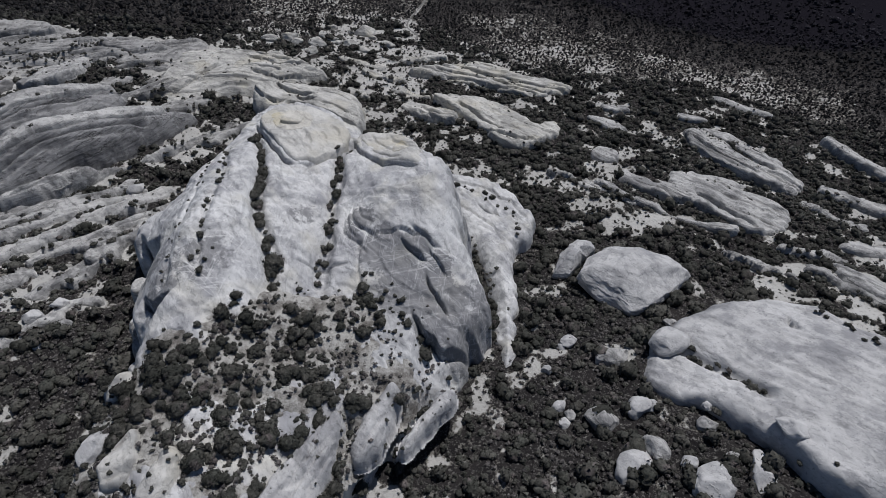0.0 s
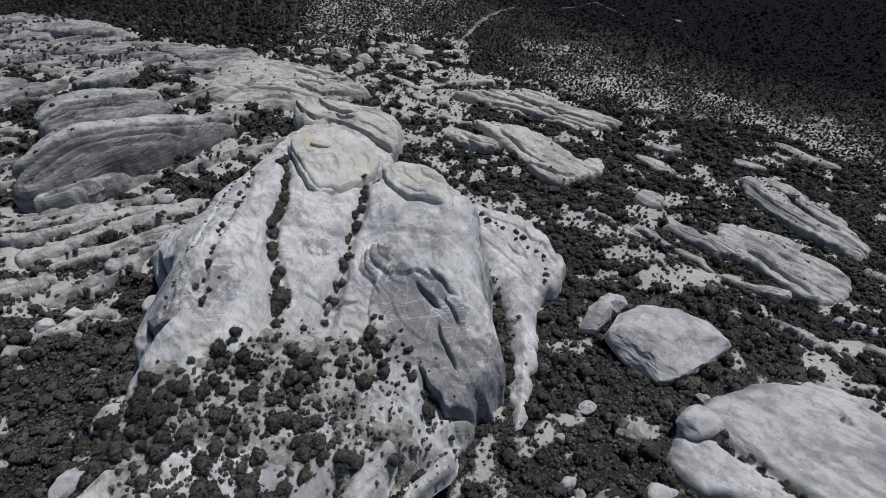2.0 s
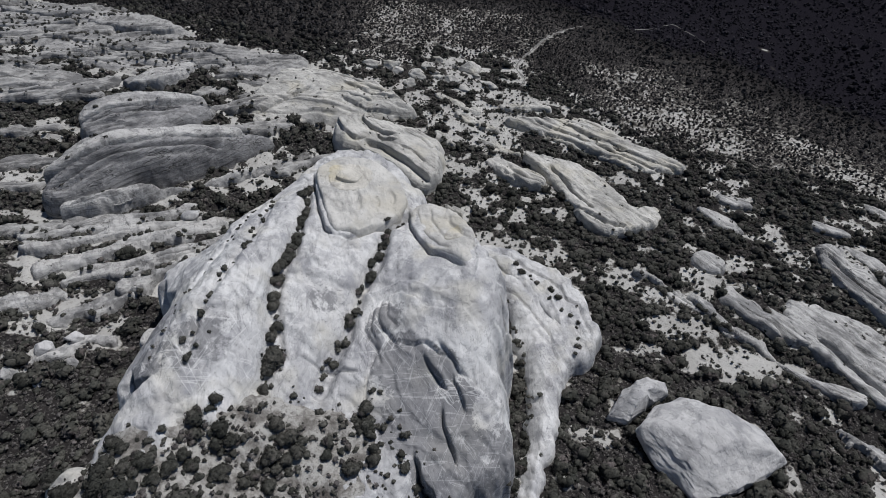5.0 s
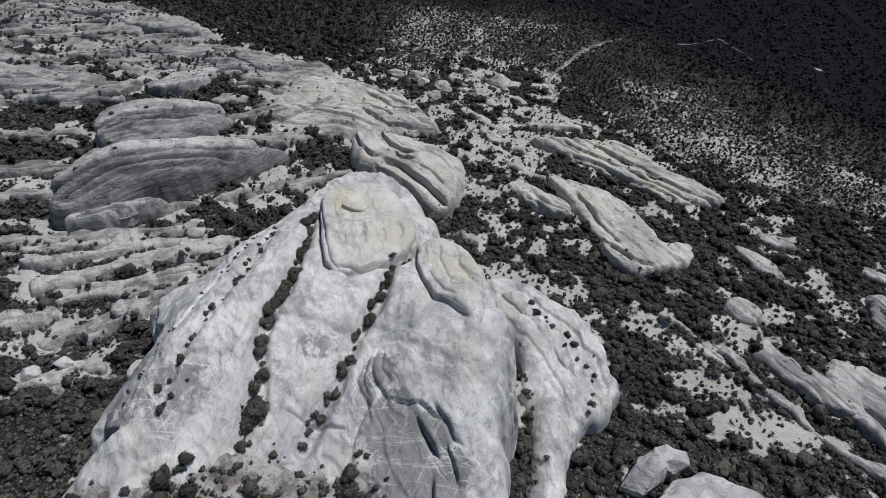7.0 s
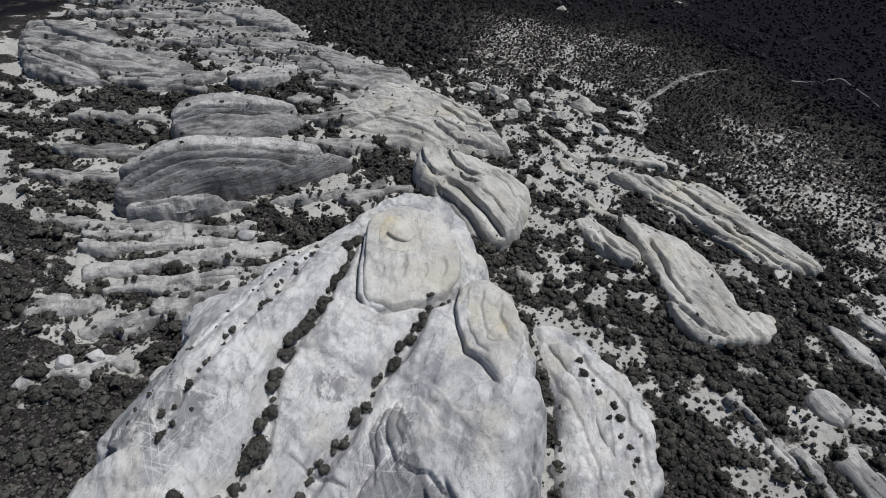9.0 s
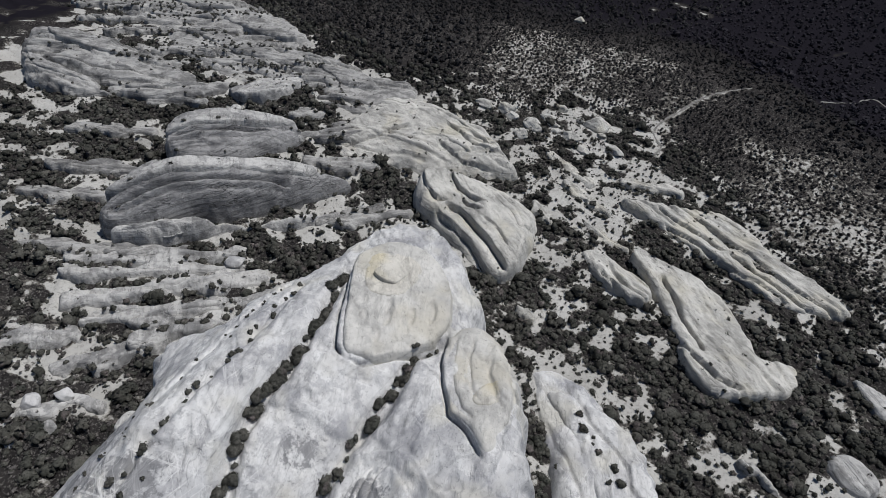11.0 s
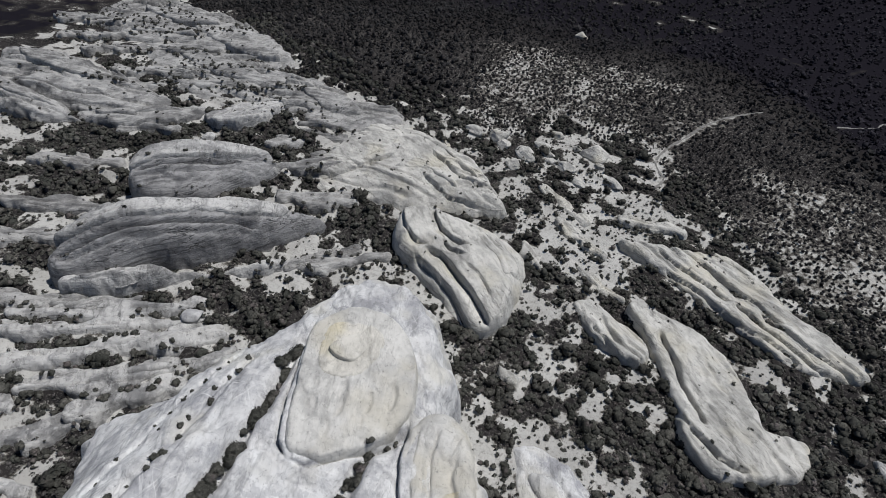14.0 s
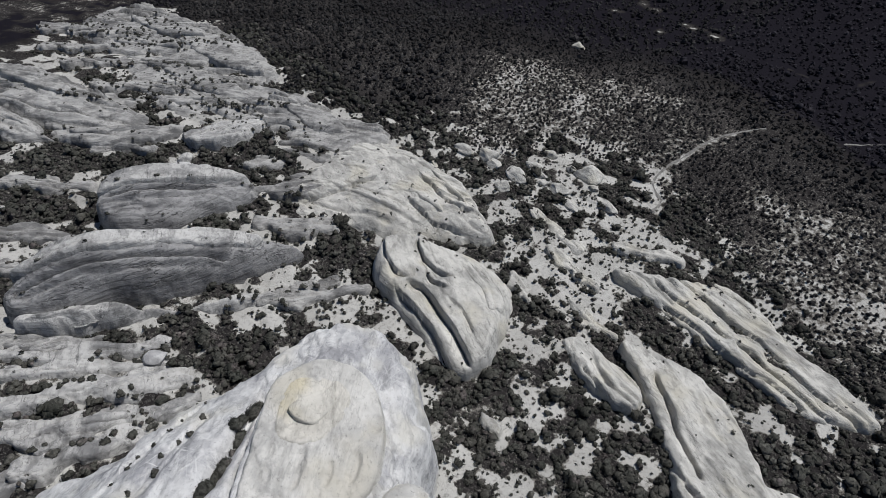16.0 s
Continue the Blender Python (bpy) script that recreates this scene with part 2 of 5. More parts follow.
def ground_material():
    m, nt, b = nodes_of("sandy_ground", 0.95, 0.0)
    broad = n_noise(nt, 0.12, 5, 0.6)
    sand = n_ramp(nt, broad.outputs[0], [(0.3, (0.36, 0.352, 0.33)), (0.65, (0.49, 0.482, 0.455))])
    fine = n_noise(nt, 1.6, 9, 0.75)
    sand = n_mix(nt, n_ramp(nt, fine.outputs[0], [(0.36, (0.7,)), (0.48, (0,))]), sand, (0.17, 0.165, 0.15))
    at = nt.nodes.new("ShaderNodeAttribute")
    at.attribute_name = "litter"
    patch = n_noise(nt, 0.85, 6, 0.7)
    add = nt.nodes.new("ShaderNodeMath")
    add.operation = "MULTIPLY_ADD"
    nt.links.new(patch.outputs[0], add.inputs[0])
    add.inputs[1].default_value = 1.1
    nt.links.new(at.outputs["Fac"], add.inputs[2])
    soil = n_noise(nt, 0.9, 8, 0.78)
    dry = n_ramp(nt, soil.outputs[0], [(0.36, (0.055, 0.05, 0.045)), (0.50, (0.13, 0.122, 0.108)), (0.66, (0.24, 0.23, 0.21))])
    sand = n_mix(nt, n_ramp(nt, add.outputs[0], [(0.84, (0,)), (0.93, (1.0,))]), sand, dry)
    cover = n_ramp(nt, add.outputs[0], [(0.98, (0,)), (1.10, (1.0,))])
    tone = n_noise(nt, 0.25, 4, 0.6)
    litter = n_ramp(nt, tone.outputs[0], [(0.35, (0.018, 0.017, 0.0175)), (0.65, (0.036, 0.033, 0.032))])
    fleck = n_noise(nt, 2.4, 6, 0.8)
    thin = n_ramp(nt, at.outputs["Fac"], [(0.6, (1,)), (1.0, (0.0,))])
    litter = n_mix(nt, n_mix(nt, 1.0, n_ramp(nt, fleck.outputs[0], [(0.53, (0,)), (0.64, (0.8,))]), thin, "MULTIPLY"), litter, (0.27, 0.26, 0.24))
    # shade of the far scrub and dark valley, put into the litter colour
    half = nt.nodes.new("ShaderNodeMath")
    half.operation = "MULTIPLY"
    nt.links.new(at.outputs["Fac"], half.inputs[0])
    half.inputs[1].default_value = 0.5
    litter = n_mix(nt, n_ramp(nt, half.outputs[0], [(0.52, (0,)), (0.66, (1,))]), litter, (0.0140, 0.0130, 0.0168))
    nt.links.new(n_mix(nt, cover, sand, litter), b.inputs["Base Color"])
    n_bump(nt, b, [(fine.outputs[0], 0.3, 0.8), (patch.outputs[0], 0.3, 0.5)])
    return m


M_GROUND = ground_material()


def foliage(name, low, high, dry):
    """Leaves whose tone drifts from stand to stand, from bush to bush and from clump to clump; some bushes are dry."""
    m, nt, b = nodes_of(name, 0.9, 0.04)
    isl = nt.nodes.new("ShaderNodeNewGeometry")
    tone = n_noise(nt, 0.32, 4, 0.6)
    col = n_ramp(nt, tone.outputs[0], [(0.38, low), (0.60, high)])
    dead = n_noise(nt, 0.55, 2, 0.5)
    col = n_mix(nt, n_ramp(nt, dead.outputs[0], [(0.60, (0,)), (0.68, (0.85,))]), col, dry)
    stand = n_noise(nt, 0.05, 3, 0.5)
    col = n_mix(nt, 1.0, col, n_ramp(nt, stand.outputs[0], [(0.35, (0.75,)), (0.65, (1.2,))]), "MULTIPLY")
    leaf = n_noise(nt, 4.0, 3, 0.7)
    col = n_mix(nt, 1.0, col, n_ramp(nt, leaf.outputs[0], [(0.35, (0.62,)), (0.65, (1.38,))]), "MULTIPLY")
    c2 = n_ramp(nt, isl.outputs["Random Per Island"], [(0.0, (0.7,)), (1.0, (1.25,))])
    nt.links.new(n_mix(nt, 1.0, col, c2, "MULTIPLY"), b.inputs["Base Color"])
    return m


M_LEAF = foliage("scrub_leaves", (0.049, 0.0505, 0.044), (0.079, 0.077, 0.068), (0.113, 0.099, 0.095))
M_DRY = foliage("dry_brush", (0.070, 0.066, 0.064), (0.105, 0.098, 0.094), (0.14, 0.126, 0.122))
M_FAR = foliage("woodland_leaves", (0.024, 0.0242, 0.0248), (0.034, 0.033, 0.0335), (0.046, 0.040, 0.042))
# same scrub as M_FAR, darkened: the valley's shade is put into the colour
M_VALLEY_SHADED = foliage("shaded_valley_leaves", (0.022, 0.0208, 0.0255), (0.030, 0.0285, 0.0340), (0.038, 0.034, 0.039))
M_WOOD = nodes_of("grey_wood")[0]
M_WOOD.node_tree.nodes["Principled BSDF"].inputs["Base Color"].default_value = (0.14, 0.12, 0.10, 1)


def path_material():
    m, nt, b = nodes_of("trodden_sand", 0.95)
    t = n_noise(nt, 1.2, 6, 0.7)
    nt.links.new(n_ramp(nt, t.outputs[0], [(0.35, (0.11, 0.105, 0.10)), (0.65, (0.25, 0.245, 0.23))]), b.inputs["Base Color"])
    return m


M_PATH = path_material()


def soil_material():
    """Sandy soil with dead leaves and twigs."""
    m, nt, b = nodes_of("leafy_soil", 0.95)
    broad = n_noise(nt, 0.35, 6, 0.7)
    col = n_ramp(nt, broad.outputs[0], [(0.36, (0.12, 0.110, 0.100)), (0.45, (0.24, 0.228, 0.208)), (0.55, (0.44, 0.43, 0.40))])
    fine = n_noise(nt, 2.2, 8, 0.8)
    col = n_mix(nt, n_ramp(nt, fine.outputs[0], [(0.38, (0.7,)), (0.50, (0,))]), col, (0.08, 0.070, 0.062))
    nt.links.new(col, b.inputs["Base Color"])
    n_bump(nt, b, [(fine.outputs[0], 0.3, 0.8)])
    return m


M_SOIL = soil_material()


# ---- meshes ----
def mesh_object(name, verts, faces, material, smooth=True, parent=None, normals=None):
    """faces: an array of triangles or quads."""
    me = bpy.data.meshes.new(name)
    k = faces.shape[1]
    me.vertices.add(len(verts))
    me.vertices.foreach_set("co", np.asarray(verts, np.float32).ravel())
    me.loops.add(faces.size)
    me.loops.foreach_set("vertex_index", faces.astype(np.int32).ravel())
    me.polygons.add(len(faces))
    me.polygons.foreach_set("loop_start", np.arange(0, faces.size, k, dtype=np.int32))
    me.polygons.foreach_set("use_smooth", np.full(len(faces), smooth))
    me.update(calc_edges=True)
    me.materials.append(material)
    if normals is not None:
        me.attributes.new("custom_normal", "FLOAT_VECTOR", "POINT").data.foreach_set("vector", np.asarray(normals, np.float32).ravel())
    ob = new(name, me)
    if parent:
        ob.parent = parent
    return ob


def sheet(name, xs, ys, z, keep, material, parent=None):
    nx, ny = len(xs), len(ys)
    gx, gy = np.meshgrid(xs, ys)
    ids = np.arange(nx * ny).reshape(ny, nx)
    q = np.stack([ids[:-1, :-1], ids[:-1, 1:], ids[1:, 1:], ids[1:, :-1]], -1).reshape(-1, 4)
    flat = keep.ravel()
    q = q[flat[q].all(1)]
    used = np.unique(q)
    back = np.zeros(nx * ny, np.int64)
    back[used] = np.arange(len(used))
    v = np.stack([gx.ravel(), gy.ravel(), z.ravel()], 1)[used]
    return mesh_object(name, v, back[q], material, True, parent), used


# a height map of all that has been built, on which things are set down
MAP_X, MAP_Y = np.arange(-230, 130.1, 0.5), np.arange(-10, 330.1, 0.5)
GX, GY = np.meshgrid(MAP_X, MAP_Y)
MAP = ground_height(GX, GY)
ROCK = np.zeros(MAP.shape)


def top_at(x, y):
    i = np.clip(np.round((np.asarray(x) + 230) * 2).astype(int), 0, len(MAP_X) - 1)
    j = np.clip(np.round((np.asarray(y) + 10) * 2).astype(int), 0, len(MAP_Y) - 1)
    return MAP[j, i]


def outcrop(name, label, outline, shape, edge=2.5, res=0.4, rough=0.8, material=None, beds=(0, 3.0, 0), parent=None,
            category="rock", group="", sink=1.2, power=2.0, floor=None, seed=0, terrace=0.0, cracks=(), split=(1.4, 0.26), ragged=1.0, plates=0.0):
    """A rock that swells out of the ground over a plan outline. shape(x, y): the height of its top. edge: the width
    over which its sides round off. beds: height, spacing and bearing of the ledges that run across it.
    cracks: plan lines along which it is split, with a lip on the left of each."""
    pts = smooth_outline(outline)
    lo, hi = pts.min(0) - 1.5, pts.max(0) + 1.5
    sd = seed or int(abs(pts[0, 0] * 7 + pts[0, 1] * 13)) + 1

    def height(x, y):
        d = outline_distance(x, y, pts) + ragged * rough * (2.0 * fbm(x, y, 7, 4, sd) + 0.9 * fbm(x, y, 2.2, 3, sd + 5))
        p = np.clip(d / (edge(x, y) if callable(edge) else edge * (0.55 + 1.6 * vnoise(x / 6, y / 6, sd + 44) ** 2)), 0, 1)
        prof = (1 - (1 - p) ** power) ** (1 / power)
        z0 = (land(x, y) if floor is None else floor(x, y)) - sink
        high, gap, bearing = beds
        c = -x * math.sin(bearing) + y * math.cos(bearing)
        a = x * math.cos(bearing) + y * math.sin(bearing)
        ph = c / gap + 1.8 * fbm(a * 0.4, c, 9, 3, sd + 3)
        row = np.floor(ph)
        saw = ph - row
        ledge = np.where(saw < 0.14, saw / 0.14, (1 - saw) / 0.86) - 0.5
        strength = 2.2 * step(0.3, 0.8, vnoise(a / (3.5 * gap), row * 3.7, sd + 8))
        seam = fbm(a * 0.15, c, gap * 1.1, 3, sd + 13)
        groove = np.exp(-(seam / 0.07) ** 2) * step(0.35, 0.55, vnoise(a / (4 * gap), c / (2 * gap), sd + 17))
        z1 = shape(x, y) + high * (0.75 * ledge * strength - 1.2 * groove)
        z1 = z1 + rough * (0.9 * fbm(x, y, 8, 3, sd + 1) + 0.26 * fbm(x, y, 2.4, 4, sd + 2))
        for k, (size, tall) in enumerate(((7, 0.5), (4.5, 0.38), (3, 0.25))):
            n = fbm(a * 0.45, c, size, 4, sd + 61 + k)
            z1 = z1 + plates * tall * (step(0.0, 0.04, n) + step(0.2, 0.24, n))
        knob = 1 - np.abs(2.6 * fbm(a * 0.6, c, 1.5, 2, sd + 31))
        z1 = z1 + 0.35 * rough * (knob - 0.6) * vnoise(x / 6, y / 6, sd + 33)
        z1 = carve(z1, x, y, [(line, 0.55 * split[0], 2.4, 0.55 * split[0]) for line in cracks], 0.9, sd + 51, split[1])
        z = z0 + (z1 - z0) * prof
        if terrace:
            off = 1.5 * fbm(x, y, 12, 2, sd + 21)
            k = (z + off) / terrace
            f = np.floor(k)
            z = 0.4 * z + 0.6 * ((f + step(0.15, 0.75, k - f)) * terrace - off)
        return np.where(d > 0, z, z0 - 0.4), d

    xs, ys = np.arange(lo[0], hi[0], res), np.arange(lo[1], hi[1], res)
    gx, gy = np.meshgrid(xs, ys)
    z, d = height(gx, gy)
    ob, _ = sheet(name, xs, ys, z, d > -2.2 * res, material or M_GREY, parent)
    if not parent:
        tagged(ob, label, category, group)
    elif label:
        tagged(ob, label)
    i0, i1 = np.searchsorted(MAP_X, (lo[0], hi[0]))
    j0, j1 = np.searchsorted(MAP_Y, (lo[1], hi[1]))
    if i1 > i0 and j1 > j0:
        sx, sy = GX[j0:j1, i0:i1], GY[j0:j1, i0:i1]
        z, d = height(sx, sy)
        better = (d > 0) & (z > MAP[j0:j1, i0:i1])
        MAP[j0:j1, i0:i1] = np.where(better, z, MAP[j0:j1, i0:i1])
        ROCK[j0:j1, i0:i1] = np.where(better, 1, ROCK[j0:j1, i0:i1])
    return ob


def slope(a, b, lean=0.0, crown=0.0, half=5.0):
    """The top of a rock along the line a-b, both (x, y, height above the land); lean: rise per metre to the left of it."""
    (ax, ay, az), (bx, by, bz) = a, b
    ln = math.hypot(bx - ax, by - ay)
    ux, uy = (bx - ax) / ln, (by - ay) / ln
    ga, gb = float(land(np.array(ax, float), np.array(ay, float))), float(land(np.array(bx, float), np.array(by, float)))

    def top(x, y):
        s, c = ((x - ax) * ux + (y - ay) * uy) / ln, -(x - ax) * uy + (y - ay) * ux
        s = np.clip(s, -0.3, 1.3)
        return ga + az + (gb + bz - ga - az) * s + lean * c - crown * (c / half) ** 2
    return top


def hump(a, b, high, half, lean=0.0, nose=0.06, taper=0.0):
    """The top of a whale-shaped rock along the line a-b, highest a third of the way along."""
    (ax, ay), (bx, by) = a, b
    ln = math.hypot(bx - ax, by - ay)
    ux, uy = (bx - ax) / ln, (by - ay) / ln

    def top(x, y):
        s, c = np.clip(((x - ax) * ux + (y - ay) * uy) / ln, 0, 1), -(x - ax) * uy + (y - ay) * ux
        fall = 1 - taper * (1 - step(-0.08, 0.40, s))
        return land(x, y) + high * fall * np.sin(np.pi * (nose + 0.92 * s) ** 0.62) ** 0.8 * (1 - 0.5 * (c / half) ** 2) + lean * c
    return top


def dip(a, b, wide):
    """The top of a tilted bed: it stands up in a scarp to the right of the line a-b and runs out into the land to the left."""
    (ax, ay, az), (bx, by, bz) = a, b
    ln = math.hypot(bx - ax, by - ay)
    ux, uy = (bx - ax) / ln, (by - ay) / ln

    def top(x, y):
        s, c = np.clip(((x - ax) * ux + (y - ay) * uy) / ln, -0.2, 1.2), -(x - ax) * uy + (y - ay) * ux
        h = az + (bz - az) * s
        return land(x, y) + h * np.clip(0.55 - 0.8 * c / wide, 0.12, 1.0)
    return top



# ---- the great whaleback ----
MASS = [(-35, 3), (-36.5, 21), (-38, 30), (-40, 37), (-42, 44), (-43.2, 51.5), (-48.2, 54.8), (-48.5, 60), (-47, 68), (-45.5, 76), (-43.5, 84), (-41, 91),
        (-35.5, 95), (-30, 95.3), (-23.4, 92), (-16.2, 83), (-10.2, 78), (-4.6, 71), (-0.5, 63), (2.5, 55), (4, 47), (3, 42),
        (-0.5, 36), (-5, 31), (-10, 26), (-11, 18), (-9, 3)]
MASS_X, MASS_Y = range(-46, 9, 13), range(8, 100, 13)
MASS_TOP = [[-1.0, -1.9, -6.9, -4.2, -1.4, -2.4, -2.0, -0.7], [0.3, 3.0, 3.6, 8.1, 3.9, 3.6, 1.2, -1.2],
            [0.8, 0.8, -0.8, -2.5, -2.2, 0.4, -0.7, -1.3], [-2.9, -3.8, -0.2, 1.7, 4.9, 2.8, -1.4, -0.4],
            [-0.6, -1.1, -2.8, -4.2, 0.7, 0.0, -0.3, 0.0]]
GULLY_WEST = [(-35.4, 78), (-33.2, 73), (-31.4, 68.6), (-29.8, 64.6), (-29, 61.4), (-28.6, 58), (-27.8, 54.6), (-26, 51), (-24.3, 47.5), (-23.4, 43)]
GULLY_MID = [(-18.6, 75), (-20, 72), (-19.4, 66.9), (-19.1, 63.2), (-19.2, 59.4), (-18.3, 53.3), (-18.9, 50), (-18.4, 46)]
GULLY_EDGE = [(-38.6, 73), (-36.9, 67.9), (-35.4, 63.8), (-34.4, 61), (-33.8, 57), (-33.4, 52), (-32.2, 47), (-30.8, 42)]
GULLY_RIM = [(-41.6, 74), (-40.8, 69), (-39.4, 63), (-38, 59), (-37, 53), (-36, 47), (-35, 41)]
CAP = [(-34.8, 79.6), (-31.9, 74.8), (-28.9, 70.3), (-26.2, 67), (-24.4, 67.2), (-22, 69.2), (-20.3, 72), (-19, 75.3), (-19.6, 79), (-23, 84), (-28.5, 86.6), (-33, 85)]
KNOB_LINES = [([(-17.4, 77.4), (-15.6, 73), (-13.6, 70), (-11.4, 68.4), (-9, 67.6)], 0.3, 1.6, 0.4),
              ([(-15.6, 78.4), (-14.2, 74.4), (-12, 71), (-9.8, 69.4)], 0.25, 1.6, 0.25), ([(-12.6, 77), (-11.4, 73.6), (-9, 71), (-7.4, 70)], 0.2, 1.4, 0.2)]


# plan line, drop on its right, how far the drop runs on, depth of the crack
SCARPS_SOUTH = [([(-12.4, 53.2), (-11.1, 53.5), (-9.6, 53.6), (-8.4, 53.9), (-6.9, 53.3), (-5.2, 52.6)], 0.5, 5.0, 0.15),
    ([(-8.8, 52.8), (-7.8, 52.1), (-6.8, 51.4), (-5.3, 50.5), (-4.4, 50)], 0.8, 3.5, 0.45),
    ([(-7.4, 54.6), (-6.8, 53.9), (-5.5, 52.9), (-4, 52.1), (-2.4, 51.8)], 0.5, 4.0, 0.25),
    ([(-4.7, 51.9), (-4.1, 51.1), (-3.3, 50.4), (-2.5, 49.3), (-1.8, 48)], 0.5, 3.5, 0.3),
    ([(-4.7, 48.8), (-3.9, 46.6), (-2.8, 45.1), (-1.2, 43)], 0.5, 1.5, 0.7),
    ([(-6.5, 43.4), (-5.3, 42.3), (-4.6, 41.1), (-3.2, 40.5), (-2.3, 39.5), (0.6, 40.8), (3, 42.6), (3.8, 44.7)], 2.6, 5.0, 0.8)]
SCARPS_SHELLS = [([(-15.2, 60.9), (-15.9, 58.8), (-15.4, 56.6), (-14.2, 54.8), (-11.4, 52.6)], 0.35, 2.0, 0.25),
    ([(-16.3, 59.3), (-16.5, 57.4), (-15.5, 54.7), (-13.7, 52.4)], 0.3, 2.0, 0.2),
    ([(-14.2, 60.6), (-14.8, 58.6), (-14, 56.4), (-12.4, 54.8)], 0.25, 2.0, 0.2),
    ([(-16.9, 57.6), (-16.4, 55), (-14.9, 53.4), (-12.3, 50.3)], 0.35, 2.0, 0.2),
    ([(-14, 52.6), (-13.6, 49.9), (-13.1, 46.7), (-12.7, 44)], 0.0, 1.0, 0.4),
    ([(-2.4, 63.4), (-0.1, 60.2), (1.8, 55), (3.2, 49.4)], 0.7, 2.0, 0.4)]
SCARPS_RIM = [([(-36.4, 81.2), (-33.4, 76.2), (-30.3, 71.3), (-27.1, 67), (-25.3, 66.2)], 0.8, 2.5, 0.7),
    ([(-25.2, 66.3), (-23.5, 67), (-20.7, 70.9), (-18.9, 75)], 0.5, 2.0, 0.5),
    ([(-22, 48.4), (-17.2, 49.4), (-14.4, 49.6)], 0.3, 1.5, 0.3),
    ([(-38.6, 42), (-36, 39.6), (-33.1, 39.8)], 2.2, 3.0, 1.6),
    ([(-18.4, 77), (-16.8, 72.6), (-14.7, 69.9), (-12.2, 67.3), (-9.7, 66.2), (-6.5, 64.2)], 0.7, 2.6, 0.5),
    ([(-47, 56.6), (-44.6, 53.6), (-42.8, 50), (-41.5, 46)], 3.5, 3.0, 2.6)]
SCARPS = SCARPS_SOUTH + SCARPS_SHELLS + SCARPS_RIM
CREVICES = [([(-6.4, 33.6), (-6.8, 31), (-8, 28.4), (-9.6, 25.6), (-10.6, 23)], 0, 1, 2.6), ([(-1, 36), (-3.6, 33.4), (-5.6, 30.8), (-6.8, 29)], 0, 1, 1.4), ([(-11.8, 30), (-11.6, 26), (-12.6, 21)], 0, 1, 0.9)]


def mass_top(x, y, crevices=True):
    z = 12.0 + bumps(x, y, MASS_X, MASS_Y, MASS_TOP, 9.0)
    for line, deep, wide in ((GULLY_WEST, 0.75, 0.8), (GULLY_MID, 0.7, 0.9), (GULLY_EDGE, 0.3, 0.5), (GULLY_RIM, 0.2, 0.4)):
        wob = 0.8 * fbm(x, y, 6, 2, 77)
        z = z - 2.0 * deep * np.exp(-((line_distance(x, y, line) + wob) / wide) ** 2)
    front = step(42, 32, y + 0.25 * (x + 20))
    z = z + front * 1.6 * fbm(x, y, 6, 4, 21)
    # low rolls that cross the panels between the cracks and face south
    for cy, bend, x0, x1, h in ((57.5, 0.25, -30, -19, 0.55), (51.5, -0.15, -27, -18, 0.5), (66, 0.1, -31, -20, 0.4), (55, 0.3, -40, -29, 0.4), (62.5, -0.3, -19, -4, 0.45), (47.5, 0.4, -36, -27, 0.5)):
        s = y - cy - bend * (x - x0) + 2.2 * fbm(x, y, 6, 3, int(cy))
        z = z + h * step(-0.8, 0.5, s) * np.exp(-np.maximum(s, 0) / 5) * step(x0 - 0.5, x0 + 1.5, x) * step(x1 + 0.5, x1 - 1.5, x)
    z = carve(z, x, y, SCARPS, 0.55)
    if crevices:
        z = carve(z, x, y, CREVICES, 0.5, 45, 0.5)
    z = z + 1.5 * fbm(x, y, 3.2, 4, 41) * np.exp(-((x + 1.5) / 4.5) ** 2 - ((y - 44.5) / 5) ** 2)
    # thin broken plates
    for sd, size, high in ((141, 9, 0.16), (143, 14, 0.22), (144, 4, 0.06)):
        n = fbm(x + 0.4 * y, y * 0.8, size, 4, sd)
        z = z + high * (step(0.0, 0.035, n) + step(0.22, 0.25, n))
    pot = np.hypot(x + 25.2, y - 60.2)
    return z - 0.4 * np.exp(-(pot / 0.9) ** 2) + 0.15 * np.exp(-((pot - 1.3) / 0.4) ** 2)


def mass_edge(x, y):
    e = 6.0 - 4.4 * step(-36, -40, x) * step(34, 40, y) * step(66, 58, y)
    return e - 3.6 * step(-14, -6, x) * step(54, 48, y) * step(37, 42, y) - 3.0 * step(-18, -9, x) * step(50, 56, y) - 2.6 * step(80, 86, y)


BASINS = [(-25.4, 73.3, 0.75, 1.5, 0.35), (-27.2, 71.2, 0.8, 1.6, 0.3), (-21.8, 77.6, 0.6, 1.7, 0.35), (-23.3, 75.6, 0.5, 1.3, 0.28), (-23.2, 82.4, 0.8, 1.1, 0.3), (-31.6, 81.6, 0.9, 0.8, 0.18),
          (-26.4, 75.4, 0.5, 0.9, 0.2), (-24.6, 70.6, 0.5, 1.1, 0.22), (-28.6, 73.6, 0.5, 0.8, 0.18), (-26.6, 82, 1.2, 1.0, 0.14), (-22.4, 73.2, 0.45, 0.9, 0.2)]


